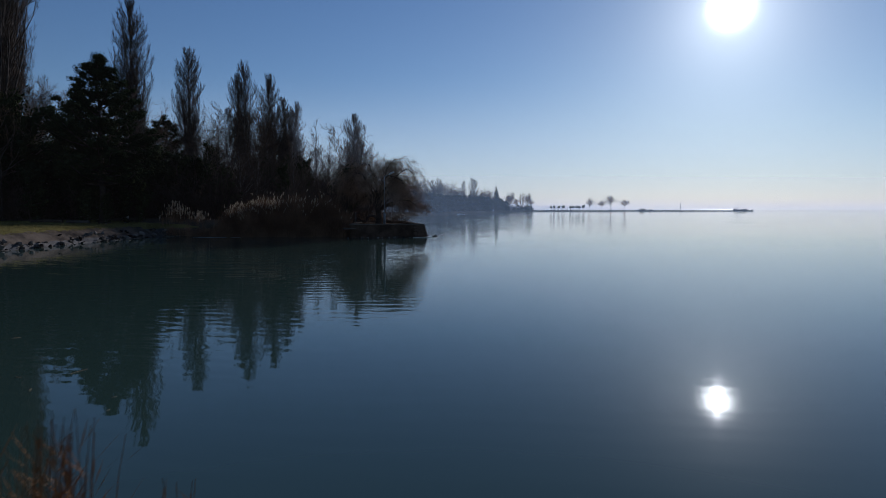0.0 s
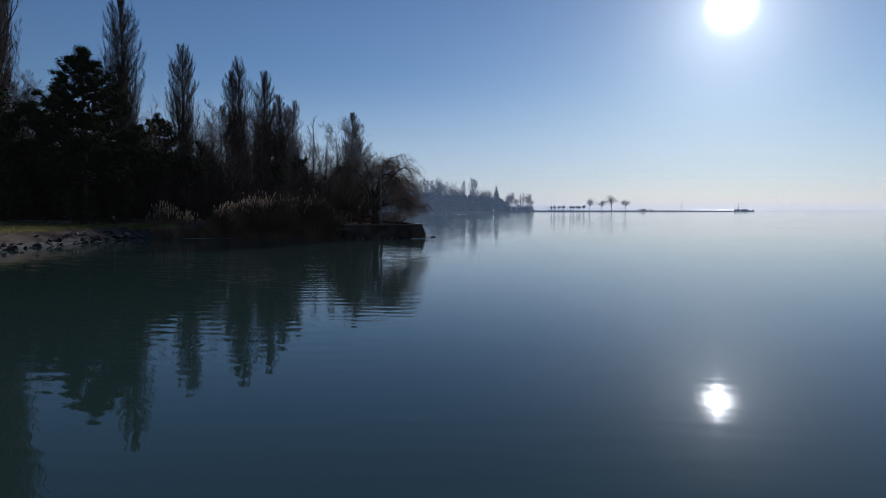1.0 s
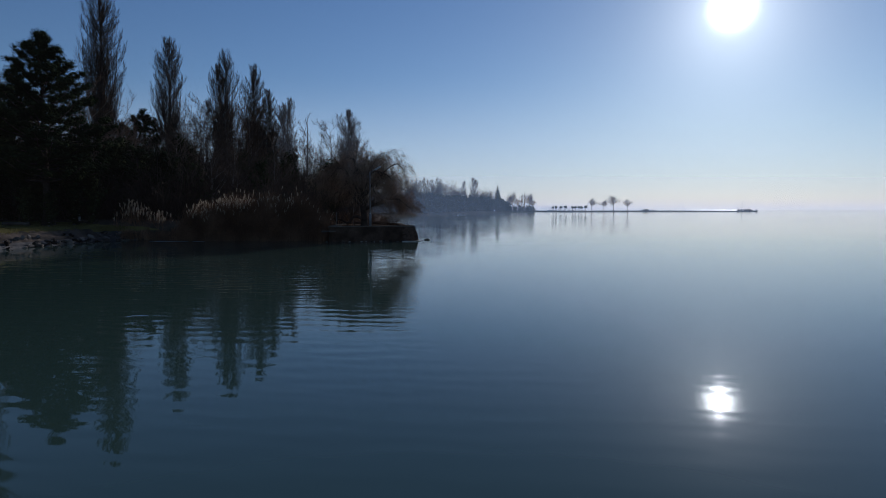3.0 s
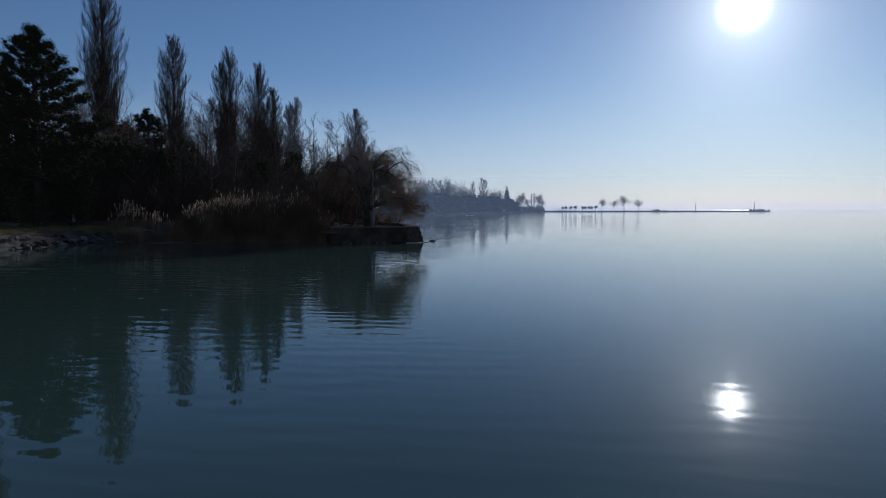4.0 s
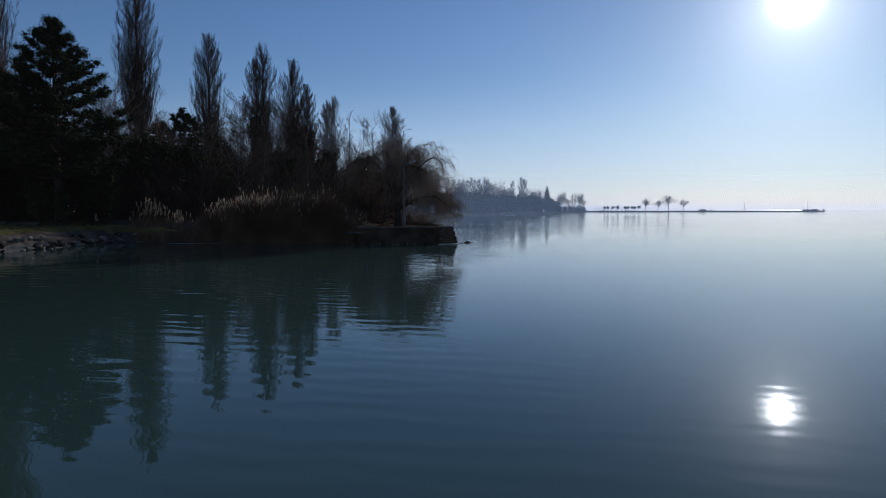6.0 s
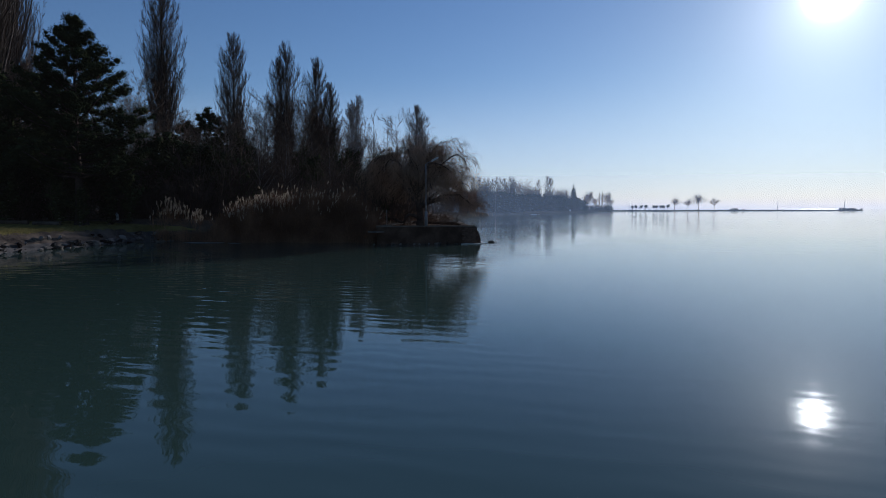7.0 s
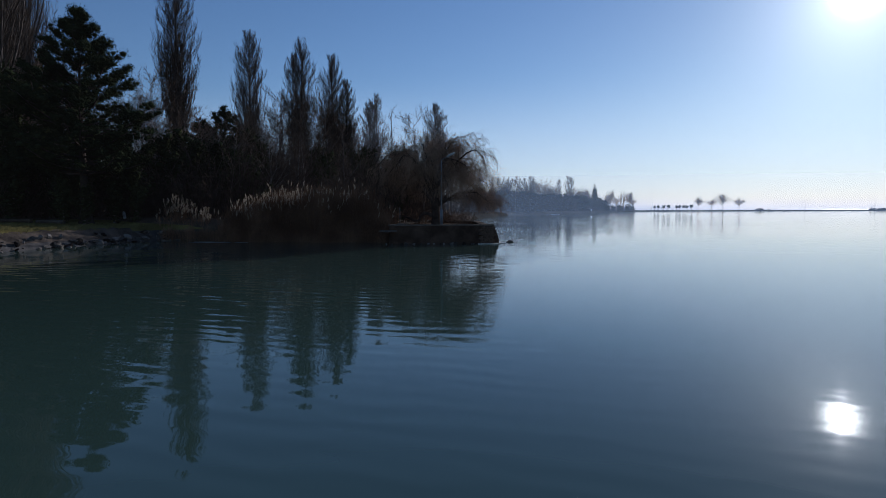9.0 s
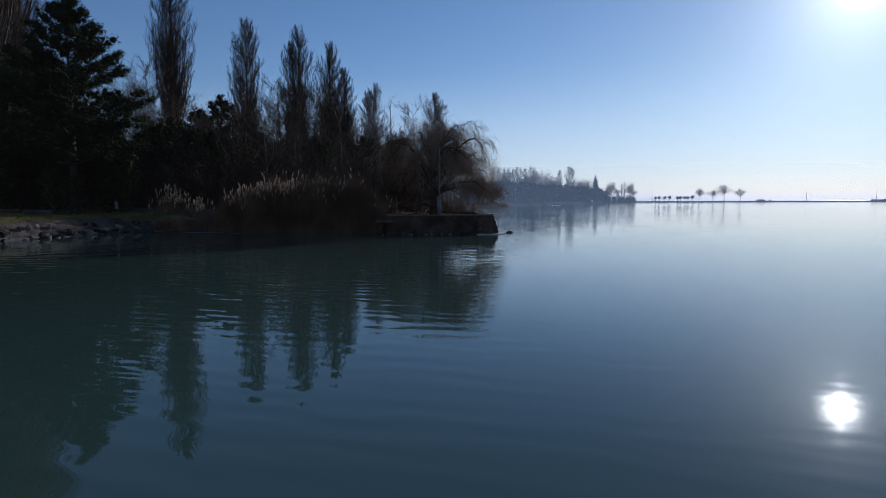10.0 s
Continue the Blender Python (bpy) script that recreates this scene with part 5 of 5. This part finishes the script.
# ---- mole with trees, masts, beacons ----
A, B = Vector((*far(8.3, 520), 0)), Vector((*far(28.05, 640), 0))
side = Vector((B.y - A.y, A.x - B.x, 0)).normalized()
rng = np.random.default_rng(151)
n = 140
g = Geo()
rows = []
for k in range(n + 1):
    c = A.lerp(B, k / n)
    e = 1.0 if k < n - 3 else (n - k) / 3
    jit = rng.normal(size=4) * 0.12
    rows.append([c + side * (4.2 + jit[0]) * e + Vector((0, 0, -0.5)), c + side * (2.6 + jit[1]) * e + Vector((0, 0, 0.55 * e + jit[2] * 0.4)), c + side * 1.4 * e + Vector((0, 0, 1.0 * e + jit[3] * 0.3)), c - side * 1.4 * e + Vector((0, 0, 0.95 * e)), c - side * 4 * e + Vector((0, 0, -0.5))])
v = np.array([[tuple(q) for q in r_] for r_ in rows])
ids = np.arange((n + 1) * 5).reshape(n + 1, 5)
g.add(v, np.stack([ids[:-1, :-1], ids[1:, :-1], ids[1:, 1:], ids[:-1, 1:]], -1).reshape(-1, 4))
solid("mole", g.mesh("mole", M_MOLE), "long low stone mole across the lake", "mole", kind="structure")


def on_mole(deg):
    d = Vector((math.tan(radians(deg)), 1, 0))
    e = Vector((EYE_X, EYE_Y, 0))
    den = d.x * (B.y - A.y) - d.y * (B.x - A.x)
    s = ((A.x - e.x) * (B.y - A.y) - (A.y - e.y) * (B.x - A.x)) / den
    return e + d * s


rng = random.Random(29)
MOLETREE = [round_meshes(163 + k, fat=1.2) for k in range(3)]
for k, (deg, top) in enumerate(((14.05, 10.8), (15.15, 9.6), (16.05, 13.6), (17.3, 10.4))):
    c = on_mole(deg)
    plant("bare_tree", MOLETREE[k % 3], "leafless round-crowned tree standing on the mole", "bare tree", spot(c.x, c.y, 0.8, k * 80, top / 8.2, top / 9.6), "trees on the mole")
POLLARD = []
for k in range(2):
    r = np.random.default_rng(171 + k)
    tg, cg = Geo(), Geo()
    tg.tubes([[(0, 0, 0), (0, 0.02, 0.9), (0.03, 0, 1.7)]], [[0.16, 0.13, 0.12]], 7)
    c = r.normal(size=(14, 3)) * (0.42, 0.42, 0.3) + (0, 0, 2.2)
    clump_cores(r, cg, c, np.full(14, 0.42), 0.9)
    leaf_cloud(r, cg, c, np.full(14, 0.6), 26, 0.2, 0.85)
    POLLARD.append((tg.mesh("pollard_trunk", M_BARK, True), cg.mesh("pollard_crown", M_FARWOOD)))
for k, deg in enumerate((11.2, 11.65, 12.05, 12.75, 13.0, 13.35, 13.6, 13.95, 10.9)):
    c = on_mole(deg - 0.45)
    plant("pollard", POLLARD[k % 2], "small round clipped tree on the mole", "small tree", spot(c.x, c.y, 0.75, k * 50, rng.uniform(1.25, 1.55)), "clipped trees on the mole")


def sailboat(mast):
    ob = thing("sailboat", "moored white sailboat with a bare mast behind the mole", "sailboat", "moored sailboats")
    hull = Geo()
    secs = []
    for s in np.linspace(0, 1, 7):
        w = 1.2 * math.sin(math.pi * (0.16 + 0.84 * s) ** 0.8) * 0.98 + 0.02
        secs.append([(-w, s * 7 - 3.5, 1.0), (-w * 0.7, s * 7 - 3.5, -0.1), (w * 0.7, s * 7 - 3.5, -0.1), (w, s * 7 - 3.5, 1.0)])
    ids_ = np.arange(28).reshape(7, 4)
    hull.add(np.array(secs), np.stack([ids_[:-1, :-1], ids_[:-1, 1:], ids_[1:, 1:], ids_[1:, :-1]], -1).reshape(-1, 4))
    hull.add(np.array(secs), np.stack([ids_[:-1, 3], ids_[:-1, 0], ids_[1:, 0], ids_[1:, 3]], -1))
    part("hull", hull.mesh("hull", M_WHITE), ob)
    part("cabin", Geo().box(-0.6, 0.6, -1.2, 1.2, 1.0, 1.45).mesh("cabin", M_WHITE), ob)
    part("mast", Geo().tubes([[(0, 0.4, 1.0), (0, 0.4, mast)]], [[0.085, 0.06]], 6, True).mesh("mast", M_TIN), ob)
    part("boom", Geo().tubes([[(0, 0.4, 2.0), (0, -2.6, 2.0)]], [[0.07, 0.07]], 6, True).mesh("boom", M_TIN), ob)
    return ob


boat = sailboat(11.5)
spots_ = ((10.95, 0.95), (11.25, 1.1), (11.55, 0.9), (12.25, 0.95), (12.65, 0.9), (13.15, 0.95), (11.9, 0.8), (14.6, 0.7))
for k, (deg, s) in enumerate(spots_):
    c = on_mole(deg - 0.1) - side * 14
    m = spot(c.x, c.y, 0, 15 + 7 * k) @ Matrix.Diagonal((s, s, s * 1.05, 1))
    if k == 0:
        boat.matrix_basis = m
    else:
        copy_thing(boat, m)
for deg, top in ((22.15, 7.3), (26.8, 9.2)):
    c = on_mole(deg)
    ob = thing("beacon", "slim harbour light mast on the mole", "beacon", "beacons", at=spot(c.x, c.y, 0.85))
    part("mast", Geo().tubes([[(0, 0, 0), (0, 0, top * 0.6), (0, 0, top)]], [[0.28, 0.2, 0.1]], 8, True).mesh("beacon_mast", M_POST), ob)
    part("lantern", Geo().tubes([[(0, 0, top), (0, 0, top + 0.5), (0, 0, top + 0.7)]], [[0.2, 0.2, 0.05]], 8, True).mesh("lantern", M_TIN), ob)
    part("platform", Geo().box(-0.7, 0.7, -0.7, 0.7, 0, 0.25).mesh("platform", M_CONC), ob)
for k in range(34):
    deg = (rng.uniform(18.6, 19.6) if k % 3 == 0 else rng.uniform(26.4, 28.0)) if k < 24 else rng.uniform(9, 24)
    c = on_mole(deg) + side * rng.uniform(-1, 1)
    s = rng.uniform(0.36, 0.62) if k < 24 else rng.uniform(0.1, 0.2)
    solid("bush", rng.choice(FARBUSH), "low dark bush on the mole", "bush", "bushes on the mole", at=spot(c.x, c.y, 0.6, rng.uniform(0, 360), s * 1.2, s * 0.8))

# ---- distant hills ----
rng = np.random.default_rng(181)
n = 90
x = np.linspace(-2600, 3600, n)
top = np.interp(x, [-2600, -200, 600, 1000, 1400, 1700, 3600], [30, 28, 26, 19, 4, -2, -2]) * (1 + 0.12 * np.sin(x / 170) + 0.08 * np.sin(x / 61 + 1))
v = np.concatenate([np.stack([x, np.full(n, 4300.0), np.full(n, -2.0)], 1), np.stack([x, np.full(n, 4420.0), top], 1), np.stack([x, np.full(n, 4700.0), np.full(n, -2.0)], 1)])
ids = np.arange(3 * n).reshape(3, n)
g = Geo().add(v, np.stack([ids[:-1, :-1], ids[:-1, 1:], ids[1:, 1:], ids[1:, :-1]], -1).reshape(-1, 4))
solid("backdrop", g.mesh("backdrop", M_HILL, True), "faint low hills beyond the lake", "hills", kind="structure")
